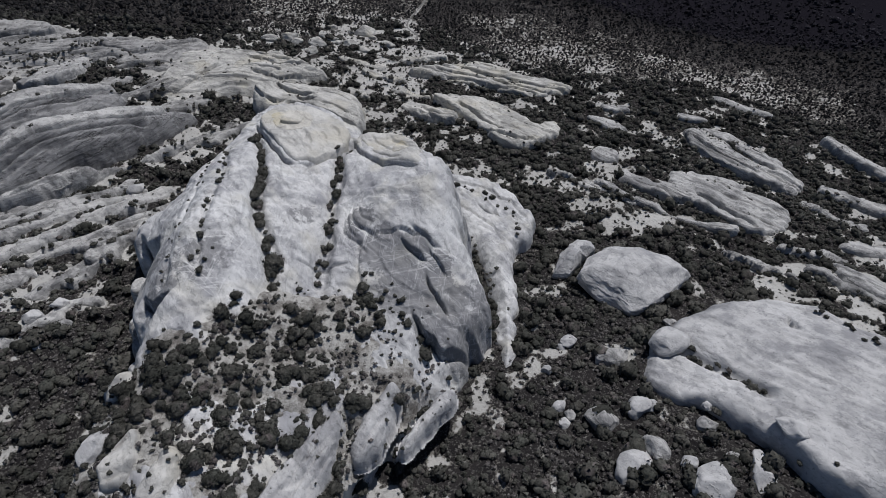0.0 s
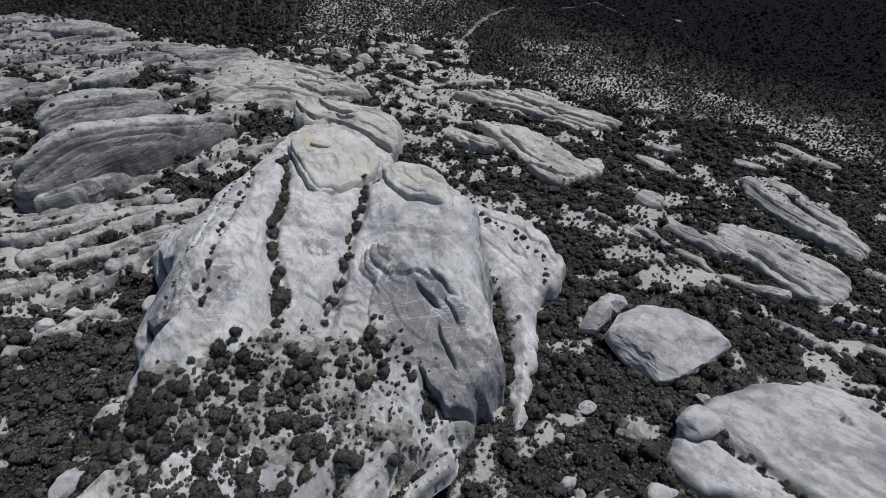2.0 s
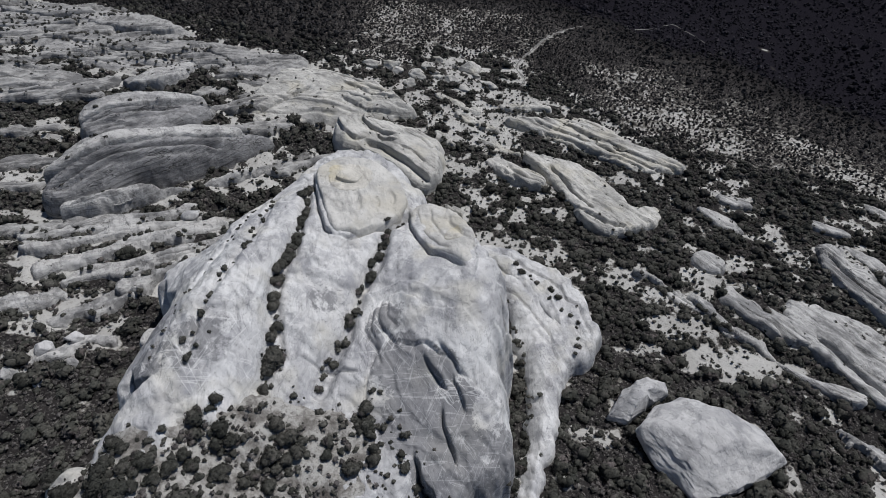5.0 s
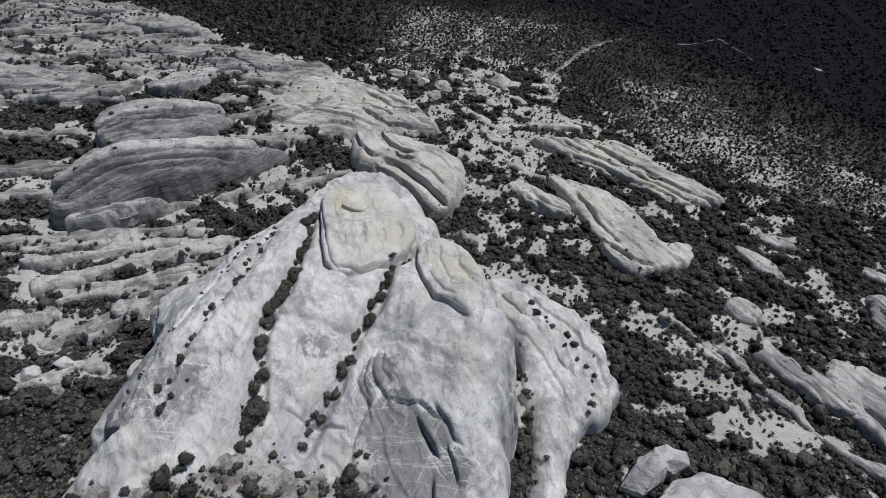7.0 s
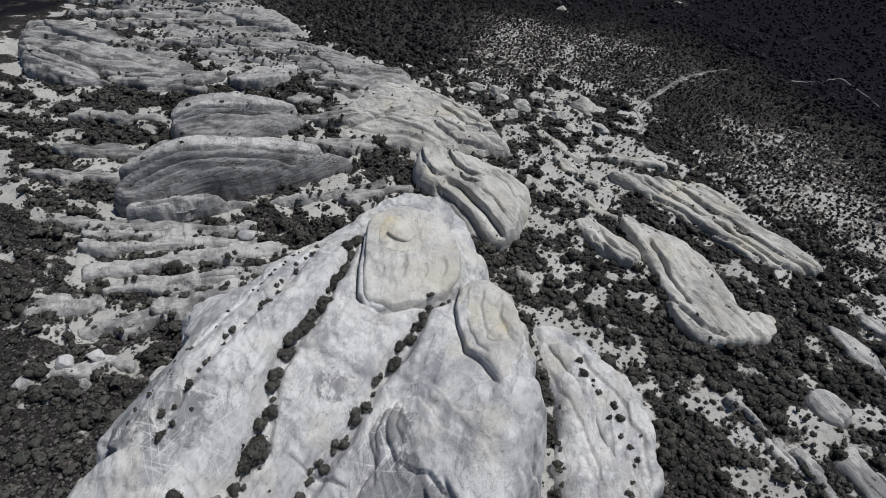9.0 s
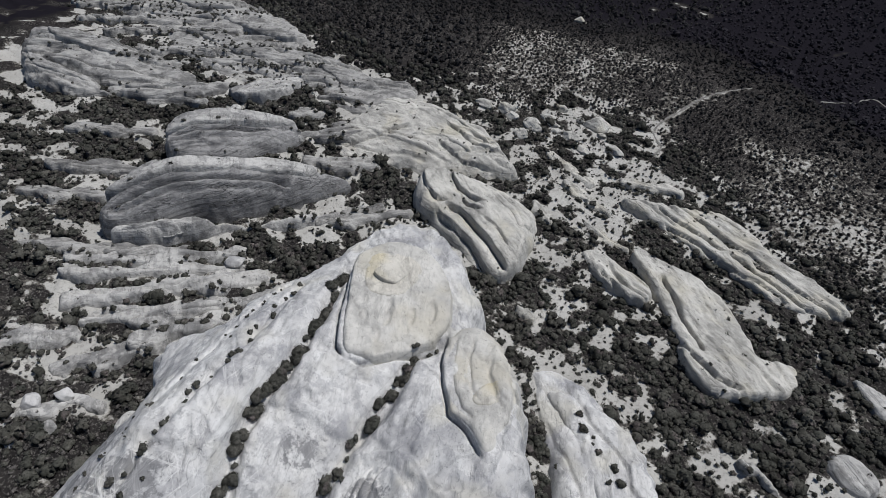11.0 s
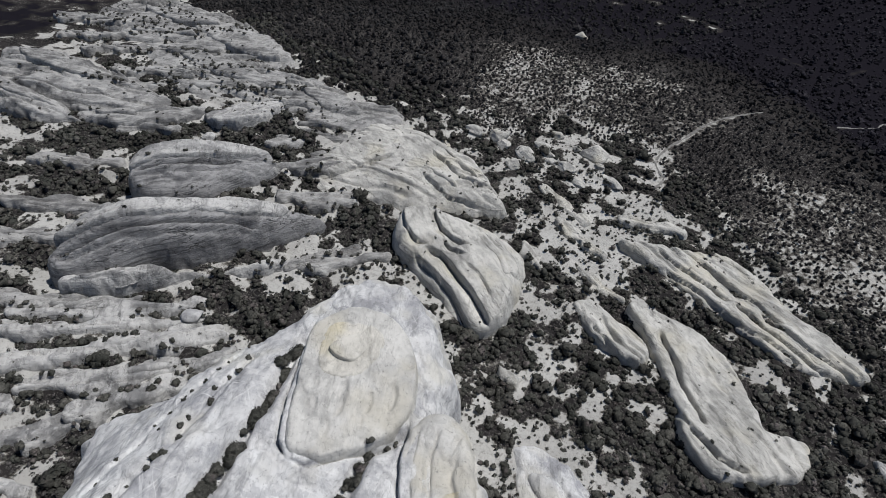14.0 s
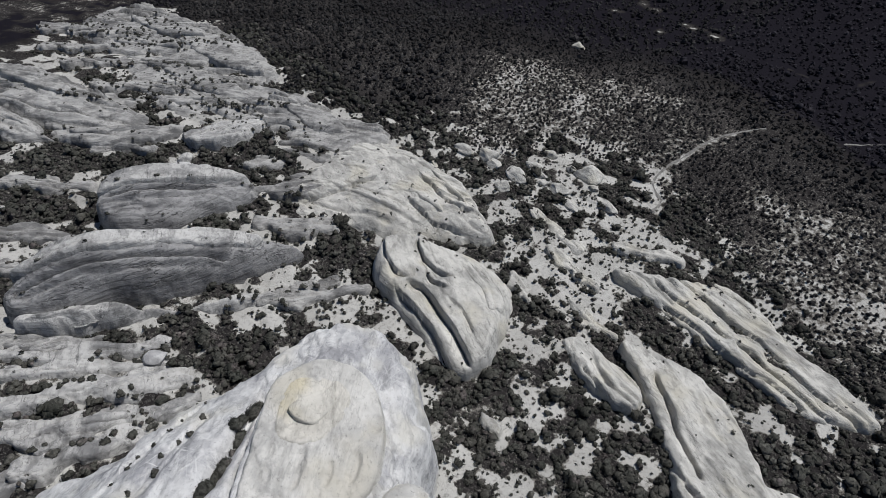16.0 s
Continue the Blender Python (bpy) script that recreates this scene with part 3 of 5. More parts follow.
def cap_top(x, y):
    plane = 16.2 - 0.14 * (x + 30) - 0.22 * np.maximum(0, y - 79) - 0.2 * np.maximum(0, -32 - x)
    z = np.maximum(mass_top(x, y) + 0.4, plane) + 0.16 * fbm(x, y, 3.2, 3, 61)
    for bx, by, rx, ry, deep in BASINS:
        a = 0.5
        u, v = (x - bx) * math.cos(a) + (y - by) * math.sin(a), -(x - bx) * math.sin(a) + (y - by) * math.cos(a)
        z = z - deep * np.exp(-((u / rx) ** 2 + (v / ry) ** 2 + 0.35 * fbm(x, y, 1.2, 2, 62)) ** 4)
    return z


mass = outcrop("sandstone_whaleback", "huge pale sandstone whaleback, furrowed by shrub-filled cracks", MASS, mass_top, edge=mass_edge, res=0.145,
               rough=0.75, material=M_WHITE, beds=(0.06, 4.6, radians(-40)), category="rock outcrop", power=2.2, ragged=1.7)
# patches of grey stain and of shade put into the colour: x, y, radius, strength
STAIN_SHADE = [(-14.6, 56, 3.0, 0.5), (-10.5, 51.2, 3.6, 0.66), (-6.4, 51, 3.0, 0.72), (-3.4, 49.2, 2.6, 0.66), (-7.4, 46.4, 4.6, 0.62), (-2.4, 45, 3.6, 0.68), (0, 42, 3.8, 0.66), (2.6, 47, 3, 0.55), (-4, 42, 2.6, 0.66), (-31, 44.6, 4.6, 0.46), (-35.4, 41, 3.4, 0.55), (-22, 56, 4, 0.36), (-39, 46, 3, 0.5)]
co = np.zeros(len(mass.data.vertices) * 3, np.float32)
mass.data.vertices.foreach_get("co", co)
stained = np.zeros(len(co) // 3)
for vx, vy, r, much in STAIN_SHADE:
    stained = np.maximum(stained, much * np.exp(-(((co[0::3] - vx) ** 2 + (co[1::3] - vy) ** 2) / (r * r)) ** 2))
mass.data.attributes.new("stain_shade", "FLOAT", "POINT").data.foreach_set("value", stained.astype(np.float32))
outcrop("soil_patch", "sandy soil and dead leaves lying on the front slope", [(-37, 5), (-38, 22), (-35, 32), (-29, 36.5), (-24, 41), (-19, 44), (-12, 43.5), (-7, 39), (-6, 33), (-11, 26), (-12, 17), (-10, 5)],
        lambda x, y: mass_top(x, y) + 0.12 + 0.3 * fbm(x, y, 5, 4, 22), edge=2.5, res=0.35, rough=0.9, material=M_SOIL, parent=mass, floor=mass_top, sink=0.5, ragged=1.5)
outcrop("summit_cap", "smooth cream cap with shallow weathering basins", CAP, cap_top, edge=0.55, res=0.16, ragged=1.0,
        rough=0.25, material=M_CREAM, parent=mass, floor=mass_top, sink=0.7, plates=0.12)
outcrop("side_knob", "yellow-stained knob split from the cap", [(-18.7, 76), (-17, 72.5), (-14.9, 69.6), (-12.5, 67.4), (-9.7, 66.3), (-6.8, 64.6), (-6.2, 67.4), (-7, 71), (-9.4, 75), (-12.6, 78.8), (-16.5, 80.4)],
        lambda x, y: carve(mass_top(x, y) + 0.4, x, y, KNOB_LINES, 0.4, 63), edge=1.3, res=0.18,
        rough=0.3, material=M_CREAM, parent=mass, floor=mass_top, sink=0.5, beds=(0.08, 2.6, radians(-60)), ragged=1.5)
outcrop("ochre_hollow", "ochre-stained hollow on the knob", [(-11.4, 70), (-10.2, 69), (-8.8, 70.2), (-8.6, 72.2), (-9.8, 73.4), (-11, 72.4)],
        lambda x, y: carve(mass_top(x, y) + 0.46, x, y, KNOB_LINES, 0.4, 63), edge=0.6, res=0.2, rough=0.1, material=M_STAINED, parent=mass, floor=mass_top, sink=0.1)
outcrop("pad", "flat tan patch round a curved flake", [(-29.9, 75.3), (-26.4, 76.4), (-25.8, 80.4), (-27.6, 83.6), (-30.8, 83.4), (-33, 80.2)],
        lambda x, y: cap_top(x, y) + 0.08, edge=0.4, res=0.2, rough=0.06, material=M_STAINED, parent=mass, floor=cap_top, sink=0.1)
outcrop("flake", "thin curved flake of tan rock", [(-30.7, 78.1), (-29.8, 77.5), (-28.5, 77.6), (-27.4, 78.5), (-27.6, 81), (-29.2, 82.6), (-30.1, 80.6)],
        lambda x, y: cap_top(x, y) + 0.6 - 0.10 * np.maximum(0, y - 77.5) - 0.12 * np.maximum(0, x + 28.6), edge=0.16, res=0.1, rough=0.12, material=M_STAINED, parent=mass, floor=cap_top, sink=0.25, ragged=0.5)
# broken blocks along the western rim
for n, (x0, y0, wide, h) in enumerate(((-45.2, 49.6, 1.9, 4.2), (-43.6, 46.4, 1.6, 4.6), (-42.6, 43.2, 1.9, 3.8), (-41.4, 40, 1.5, 4.0), (-40.2, 36.6, 2.0, 3.6), (-38.8, 33, 1.6, 3.2), (-49.4, 58.6, 1.5, 3.4), (-48.6, 63.6, 1.7, 3.2), (-38.2, 29, 1.8, 3.0))):
    r = random.Random(n)
    plan = [(x0 + wide * r.uniform(0.7, 1.2) * math.cos(k * 1.047), y0 + 1.25 * wide * r.uniform(0.7, 1.2) * math.sin(k * 1.047)) for k in range(6)]
    outcrop("rim_block", "", plan, lambda x, y, h=h: land(x, y) + h, edge=0.7, res=0.2, rough=0.5, material=M_GREY, parent=mass, sink=1.5, seed=700 + n, beds=(0.3, 1.4, radians(60)), plates=0.5)
RIBS = [([(-18.6, 17), (-17.8, 22), (-15.8, 26), (-13.8, 29.4), (-12.4, 28.4), (-12.6, 24), (-13.8, 19), (-14.6, 16)], 1.7),
        ([(-11.2, 24.6), (-11, 28.6), (-9.4, 32.4), (-7.6, 34), (-6.6, 32.6), (-7.4, 29.2), (-9.2, 25)], 2.1),
        ([(-6.6, 27), (-5, 30), (-2.6, 33), (-0.8, 34.6), (-0.6, 32.4), (-3.6, 28.6), (-5.6, 26)], 1.7),
        ([(-21.4, 15), (-20.6, 18.6), (-19.2, 20), (-18.8, 17)], 1.2)]
for plan, h in RIBS:
    outcrop("rib", "smooth pale rib of rock standing from the front slope", plan, lambda x, y, h=h: mass_top(x, y, False) + 0.62 * h, edge=1.1, res=0.16, rough=0.5, material=M_PALE, parent=mass,
            floor=lambda x, y: mass_top(x, y, False), sink=1.0, beds=(0.35, 1.0, radians(66)), plates=0.35, ragged=0.8)
BLOCKS = [([(-31.9, 18), (-32.8, 21), (-31.8, 23.6), (-30.4, 24), (-29.6, 21.4), (-30, 18.4)], 1.4), ([(-28.8, 17), (-28.6, 20.6), (-27.4, 23), (-25.6, 22), (-25.2, 18)], 0.9), ([(-36.6, 27), (-36, 30), (-34.4, 30.6), (-34, 28)], 1.2)]
for plan, h in BLOCKS:
    outcrop("rim_block", "", plan, lambda x, y, h=h: mass_top(x, y) + 0.65 * h, edge=0.9, res=0.18, rough=0.6, material=M_CREAM, parent=mass, floor=mass_top, sink=1.2, beds=(0.3, 1.2, radians(40)), plates=0.5)

# ---- slabs and knolls round it ----
SLAB_CRACK = [(28.6, 43.6), (31.5, 40.6), (34.5, 37.6), (36.2, 35.4)]
slab_plane = slope((28, 44, 2.4), (48, 22, 5.5), 0.05, 0.5, 12)


def slab_c(x, y):
    return slab_plane(x, y) - 1.1 * np.exp(-((line_distance(x, y, SLAB_CRACK) + 0.5 * fbm(x, y, 4, 2, 91)) / 0.7) ** 2)


rocks = []


def plan_rock(name, label, outline, top, edge, rough, material, beds):
    rocks.append((name, label, outline, top, edge, rough, material, beds))


plan_rock("rock_bench", "pale low bench of sandstone below the whaleback", [(-11.5, 88), (-6.2, 90.2), (1.6, 87.4), (8.2, 81.6), (12.3, 73.5), (11, 67.4), (8.8, 64.6), (9, 58), (8.8, 50), (7.8, 42), (5.2, 40), (4.4, 49), (3.4, 60), (0.6, 69), (-4.5, 79)],
          slope((-8, 87, 1.0), (7, 56, 2.6), 0.10), 2.6, 0.6, M_WHITE, (0.15, 4.0, radians(-58)))
plan_rock("rock_slab", "broad smooth slab of pale grey sandstone", [(23.5, 40), (26, 45.6), (33, 51), (40.4, 53.4), (47.7, 51.2), (51.5, 46.6), (56, 40), (60, 28), (55, 14), (46, 12), (41, 21), (38.3, 23.7), (36, 27.5), (32.5, 31.4), (29.2, 35.2), (26, 36)],
          slab_c, 2.2, 0.7, M_PALE, (0.14, 5.0, radians(-47)))
plan_rock("rock_slab", "pale sandstone ledge behind a broad slab", [(41.5, 54.6), (48.6, 56), (53.3, 52), (60, 47), (64, 40), (58, 36), (53, 42), (50.2, 46), (47.7, 50)],
          dip((43, 54, 2.2), (60, 41, 3.2), 9), 1.4, 0.8, M_GREY, (0.5, 3.0, radians(-45)))
plan_rock("rock_slab", "long pale slab ribbed by weathered ledges", [(50.2, 111), (57.3, 114.6), (63.1, 109.5), (68, 102), (70.5, 94), (66, 89.5), (59.3, 92), (54.4, 98), (50.2, 104)],
          dip((53, 106, 1.7), (67, 93, 1.3), 12), 0.9, 0.9, M_GREY, (0.4, 2.6, radians(-46)))
plan_rock("rock_slab", "long tilted slab of grey sandstone in scrub", [(43, 94), (53.5, 92), (59.7, 87.4), (62.6, 84.5), (61.8, 80), (57.8, 75), (52.3, 74.4), (46.7, 78.8), (41.7, 84), (40, 90)],
          dip((43, 89, 1.6), (59, 80, 1.3), 12), 0.9, 0.9, M_GREY, (0.4, 3.4, radians(-40)))
plan_rock("rock_slab", "narrow pale slab with a raised lip", [(30.5, 88), (32.5, 93.4), (35.5, 94), (38.5, 91.5), (42.5, 87.5), (44, 83.4), (38.4, 83.4)],
          dip((33, 90.5, 1.8), (42, 85, 1.4), 6), 1.0, 0.6, M_GREY, (0.6, 2.4, radians(-42)))
plan_rock("rock", "oval pale rock hump among shrubs", [(27, 99.6), (29.6, 100.2), (32.2, 98), (31.4, 95.2), (28.2, 95.2), (26.2, 97.4)], slope((27, 99, 1.2), (31, 96, 1.4)), 1.3, 0.3, M_GREY, (0.2, 2, radians(-40)))
plan_rock("rock_slab", "low pale slab among shrubs", [(37.6, 79), (44.3, 77.4), (50.2, 76.4), (47.6, 73.4), (40.8, 75.4)], dip((39, 77.5, 1.2), (48, 75, 1.6), 4), 1.0, 0.4, M_GREY, (0.4, 2, radians(-15)))
plan_rock("rock_slab", "low pale slab among shrubs", [(27.7, 114.8), (33.5, 114), (37.1, 109.4), (31.4, 109.4)], dip((29, 113, 1.2), (36, 110, 1.2), 5), 1.1, 0.4, M_GREY, (0.3, 2, radians(-35)))
plan_rock("rock_slab", "low pale slab among shrubs", [(32.7, 121), (38.3, 121.4), (38.6, 118.2), (33.5, 117.6)], dip((34, 119.5, 1.2), (38, 119, 1.2), 4), 1.1, 0.4, M_GREY, (0.3, 2, radians(-20)))
plan_rock("rock_slab", "low pale slab among shrubs", [(50.6, 120), (57.5, 119), (57, 116), (50.6, 116)], dip((51, 118, 1.2), (57, 117, 1.2), 4), 1.0, 0.4, M_GREY, (0.3, 2, radians(-20)))
plan_rock("rock_slab", "rounded grey slabs at the edge of the scrub", [(83.6, 114), (88.9, 112), (91, 106), (95, 102), (91, 97.4), (86.4, 103.6), (83.6, 107.6)], dip((86, 111, 2.2), (92, 99, 2.4), 7), 1.3, 0.6, M_GREY, (0.6, 3, radians(-50)))
plan_rock("rock_slab", "thin pale ledge before the dark scrub", [(62, 131.6), (71, 129.2), (76.6, 123.4), (67.1, 125.4)], dip((64, 129.5, 1.1), (75, 124, 1.1), 5), 1.2, 0.5, M_GREY, (0.4, 2, radians(-35)))
plan_rock("rock_slab", "pale ledge half hidden by shrubs", [(62.5, 67.4), (70, 64), (67, 58.2), (62, 61.6)], dip((64, 66, 1.4), (67, 59, 1.5), 6), 1.3, 0.5, M_GREY, (0.4, 2, radians(-35)))
plan_rock("rock_slab", "pale ledge half hidden by shrubs", [(69, 75.8), (77, 75), (76, 71.4), (68, 71.8)], dip((70, 74, 1.2), (76, 73, 1.2), 5), 1.2, 0.5, M_GREY, (0.4, 2, radians(-10)))
plan_rock("rock_slab", "large buff slab dipping into the scrub", [(-8, 119.6), (-3.4, 121.4), (1.7, 122.2), (7.1, 121), (11, 116.4), (14.6, 111), (17.5, 111.4), (20.6, 111.6), (22, 108.6), (19.6, 104), (13.7, 99.6), (9.2, 99.8), (5.4, 102.8), (2.6, 108), (-2, 114.5)],
          dip((-4, 116.5, 3.6), (15, 105.5, 2.2), 13), 0.8, 0.8, M_BUFF, (0.3, 4.2, radians(-42)))
plan_rock("rock_slab", "narrow buff slab with a deep crack", [(-15.8, 115.6), (-13.6, 118), (-7.4, 117), (-1.6, 114.2), (-2, 110), (-6.7, 110), (-12.6, 112.4)], dip((-14, 115.5, 1.8), (-3, 112, 2.4), 6), 1.1, 0.7, M_BUFF, (0.7, 2.8, radians(-22)))
plan_rock("rock_slab", "long ribbed buff slab running downhill", [(-15, 134.5), (-6, 139), (0.4, 143), (6.7, 141.4), (13.9, 137.2), (20.2, 133.4), (27, 129), (25.2, 125.8), (19.1, 123.8), (14.2, 125), (8.9, 126.4), (3.3, 128), (-5.2, 130.8)],
          dip((-8, 135.5, 2.4), (24, 128, 2.0), 12), 1.1, 0.9, M_BUFF, (0.45, 3.4, radians(-22)))
knoll_dome = slope((-46, 111, 4.8), (-26, 107, 3.9), 0.03, 2.4, 9)
KNOLL_SCARPS = [([(-45.2, 117.6), (-43.3, 115.8), (-40.9, 114.1), (-38, 113.4), (-36.2, 113.5), (-34.6, 114.6)], 1.3, 3.2, 0.9),
                ([(-39.6, 112.2), (-37.3, 111.4), (-35.5, 111.1), (-33.8, 111.5)], 0.9, 2.4, 0.8),
                ([(-48.6, 113.6), (-46.3, 110.6), (-43.4, 109.1), (-40.4, 109)], 1.4, 1.3, 0.4),
                ([(-40.6, 108.4), (-38, 109.6), (-35.8, 108.6), (-32.1, 107.1), (-29, 105.8), (-26.6, 104.4), (-23.4, 102.4)], 2.1, 1.9, 0.5),
                ([(-41.6, 107), (-38.6, 106.2), (-35.2, 105.2), (-32, 104.2), (-29, 102.6), (-25.6, 100.6)], 2.2, 1.7, 0.4),
                ([(-33.2, 110), (-30, 109.2), (-27.4, 107.6), (-25.6, 106)], 0.4, 2.0, 0.35)]
plan_rock("rock_knoll", "rounded buff knoll split by curved bedding cracks", [(-49.4, 112), (-46.7, 117.4), (-39.6, 121.4), (-34.1, 123.4), (-27, 120), (-23.4, 113), (-22.6, 107), (-22.8, 103), (-25.4, 100.6), (-31.2, 102), (-38.3, 104.6), (-46.1, 107)],
          lambda x, y: carve(knoll_dome(x, y), x, y, KNOLL_SCARPS, 0.5, 57), 2.2, 0.35, M_BUFF, (0.12, 4.6, radians(-40)))
plan_rock("rock_knoll", "wide pale knoll with ledges round its rim", [(-77.9, 113), (-76.5, 126.4), (-74.1, 139.7), (-63, 142.6), (-54, 139.4), (-44.6, 135), (-35.2, 127.6), (-39.6, 123), (-46.6, 120.6), (-51.9, 115.4), (-61.7, 114.4), (-69, 112)],
          slope((-74, 124, 1.2), (-44, 128, 3.0), 0.02, 1.2, 12), 5.0, 1.0, M_BUFF, (0.5, 4.2, radians(12)))
FIN_SCARPS = [([(-81.6, 70), (-79.1, 73.4), (-76.4, 77.6), (-74.1, 81), (-72, 84.3), (-69.7, 87.8), (-67.1, 91.2), (-64.8, 94.6)], 0.3, 4, 1.6),
              ([(-80, 70), (-77, 74), (-74.6, 78), (-72, 81.6), (-69.4, 85.6), (-66.6, 90), (-64.4, 94)], 0.7, 30, 0.3),
              ([(-73, 77.4), (-70.6, 81), (-68.2, 85), (-65.6, 89.4), (-63.4, 93.6)], 0.8, 30, 0.3)]
FIN_SCARPS_BACK = [([(-92.4, 90.2), (-90.1, 92.8), (-87.3, 96.8), (-84.7, 101), (-81.7, 105.6)], 0.3, 4, 1.2),
                   ([(-90.6, 90.4), (-87.6, 93.6), (-85, 97.6), (-82.4, 102)], 0.5, 30, 0.3)]
fin_hump, fin_back = hump((-84.5, 65), (-60, 105), 9.1, 9, 0.20, 0.012, 0.62), hump((-97, 84.5), (-78, 113), 6.6, 9, 0.16, 0.012, 0.5)
plan_rock("rock_fin", "tall layered sandstone fin with a dark face", [(-84.5, 69.5), (-84, 74), (-83, 78), (-80.8, 82), (-77, 86.5), (-74.3, 91), (-71.3, 95.2), (-65.4, 101.4), (-60, 104.6), (-60.6, 100), (-64.6, 91), (-69, 83), (-72.6, 77.6), (-75, 71.4), (-79.7, 67.6)],
          lambda x, y: carve(fin_hump(x, y), x, y, FIN_SCARPS, 0.4, 83, 0.3), 3.4, 0.35, M_GREY, (0.3, 3.0, radians(59)))
plan_rock("rock_fin", "rounded sandstone fin with a dark streaked side", [(-94.5, 88.6), (-96.8, 94), (-93.2, 99), (-87.2, 106.4), (-82.5, 112), (-77.6, 110.6), (-79.3, 102.4), (-82.3, 93), (-88.8, 87.6)],
          lambda x, y: carve(fin_back(x, y), x, y, FIN_SCARPS_BACK, 0.4, 85, 0.3), 3.2, 0.4, M_GREY, (0.3, 3.2, radians(55)))
plan_rock("rock_bench", "wide bare bench of layered rock before dark scrub", [(-204, 163), (-180, 164), (-160, 161), (-134, 155), (-117, 149), (-102, 142.6), (-90, 140.6), (-84, 133), (-97, 125), (-116, 118.6), (-135, 121), (-160, 130), (-196, 138)],
          lambda x, y: land(x, y) + 0.9 + 0.9 * fbm(x, y, 16, 4, 91), 3.0, 0.9, M_WEST, (1.5, 4.0, radians(16)))
plan_rock("rock_bench", "bare layered rock beside a rounded knoll", [(-104, 139), (-92, 140), (-80, 141), (-73, 143), (-70, 139), (-74, 130), (-78, 122), (-88, 124), (-98, 130)],
          lambda x, y: land(x, y) + 0.8 + 0.8 * fbm(x, y, 12, 4, 92), 2.4, 0.8, M_WEST, (1.2, 3.2, radians(22)))
plan_rock("rock_fin", "long whale-shaped sandstone ridge", [(-168, 101), (-160.2, 109.6), (-143.2, 112), (-128.4, 113), (-117, 115), (-118, 108), (-129, 99.4), (-142.2, 96), (-155, 93)],
          hump((-172, 97), (-116, 112), 6.2, 11, 0.12), 3.5, 0.9, M_GREY, (1.0, 4.0, radians(22)))
plan_rock("rock_fin", "low curved sandstone ridge", [(-160, 95), (-143.6, 96.6), (-129.7, 97.6), (-124, 96.6), (-133, 91.6), (-146, 88.6)], hump((-161, 92), (-123, 97), 4.2, 8, 0.1), 2.0, 0.8, M_GREY, (0.7, 3.0, radians(12)))
plan_rock("rock_slab", "pale upright slab standing among shrubs", [(-106, 113), (-105.4, 118), (-101.6, 125), (-95.6, 130.6), (-93.4, 121.3), (-97.2, 114)], dip((-103, 115, 2.8), (-96, 127, 2.8), 9), 1.3, 0.6, M_GREY, (0.5, 3.0, radians(65)))
plan_rock("rock_fin", "low wavy sandstone ridge", [(-130, 98.6), (-119.2, 109.4), (-108, 117.4), (-108.6, 109.2), (-118.8, 98.8)], dip((-127, 99, 2.4), (-110, 114, 2.2), 9), 1.4, 0.7, M_GREY, (0.5, 2.6, radians(42)))
plan_rock("rock_bench", "low pale bench beside a narrow fin", [(-78, 66.5), (-73, 70), (-70, 75), (-66, 80.5), (-61, 86), (-56, 93), (-58, 94.6), (-63, 88.6), (-69, 81), (-74.4, 74.6), (-79.6, 69)],
          hump((-79.6, 65.4), (-52, 97), 3.6, 7, 0.0, 0.03), 1.8, 0.5, M_GREY, (0.3, 2.0, radians(52)))
plan_rock("rock_bench", "broken dark ledges at the foot of a fin", [(-80.5, 64.6), (-78.6, 67.4), (-74.6, 69.6), (-71.4, 73), (-69, 76), (-67.8, 75.4), (-69.4, 71.4), (-72.4, 67.6), (-76.6, 64.6)],
          lambda x, y: land(x, y) + 0.9 + 0.7 * fbm(x, y, 3, 3, 94), 1.4, 0.5, M_WEST, (0.4, 1.6, radians(52)))

# lines along which the slabs and knolls are split, by the first corner of their outline
CRACKS = {}
CRACKS[(-8, 119.6)] = [[(-5, 116.6), (-1, 112), (3, 107.6), (7, 103.6)], [(-2.3, 118), (1.2, 114.2), (5.2, 109.2), (8.6, 105.5)], [(5.9, 103.9), (11, 101.8), (15.1, 102.1)]]
CRACKS[(-15.8, 115.6)] = [[(-11.6, 112.8), (-6.7, 109.9), (-3.2, 108.8)]]
CRACKS[(-15, 134.5)] = [[(-6, 132.6), (4, 129), (13, 126.4), (18, 124.8)], [(6, 131.6), (14, 128), (22, 125.2)], [(-9, 136), (-1, 133.4), (6, 131.8)], [(10, 133), (17, 129.6), (25, 126.4)], [(-2, 138.4), (8, 134.8), (14, 132)]]
CRACKS[(50.2, 111)] = [[(50.8, 109.2), (56, 101.7), (61.9, 94.8)], [(55.7, 112.9), (60.6, 104.6), (66.2, 96.9)]]
CRACKS[(43, 94)] = [[(45, 86.1), (49.6, 80.3), (54.2, 75.8)]]
CRACKS[(30.5, 88)] = [[(33.2, 93.1), (37.4, 91.3), (38.8, 87.7)]]
CRACKS[(23.5, 40)] = [[(43.1, 47.5), (43.7, 44.5)]]
CRACKS[(-77.9, 113)] = [[(-57.4, 134.1), (-49.6, 131.1), (-41.8, 129.4)], [(-54.1, 125.8), (-46.2, 124.2), (-39.3, 125.5)], [(-70.3, 113.9), (-66.6, 120), (-62.5, 127.5)]]
CRACKS[(-11.5, 88)] = [[(-7.1, 82.8), (-0.1, 76.5), (5.4, 70.6), (7.4, 65.4)], [(-3.9, 86.7), (3.9, 81.6), (8.3, 77.2), (10.7, 70.7)]]
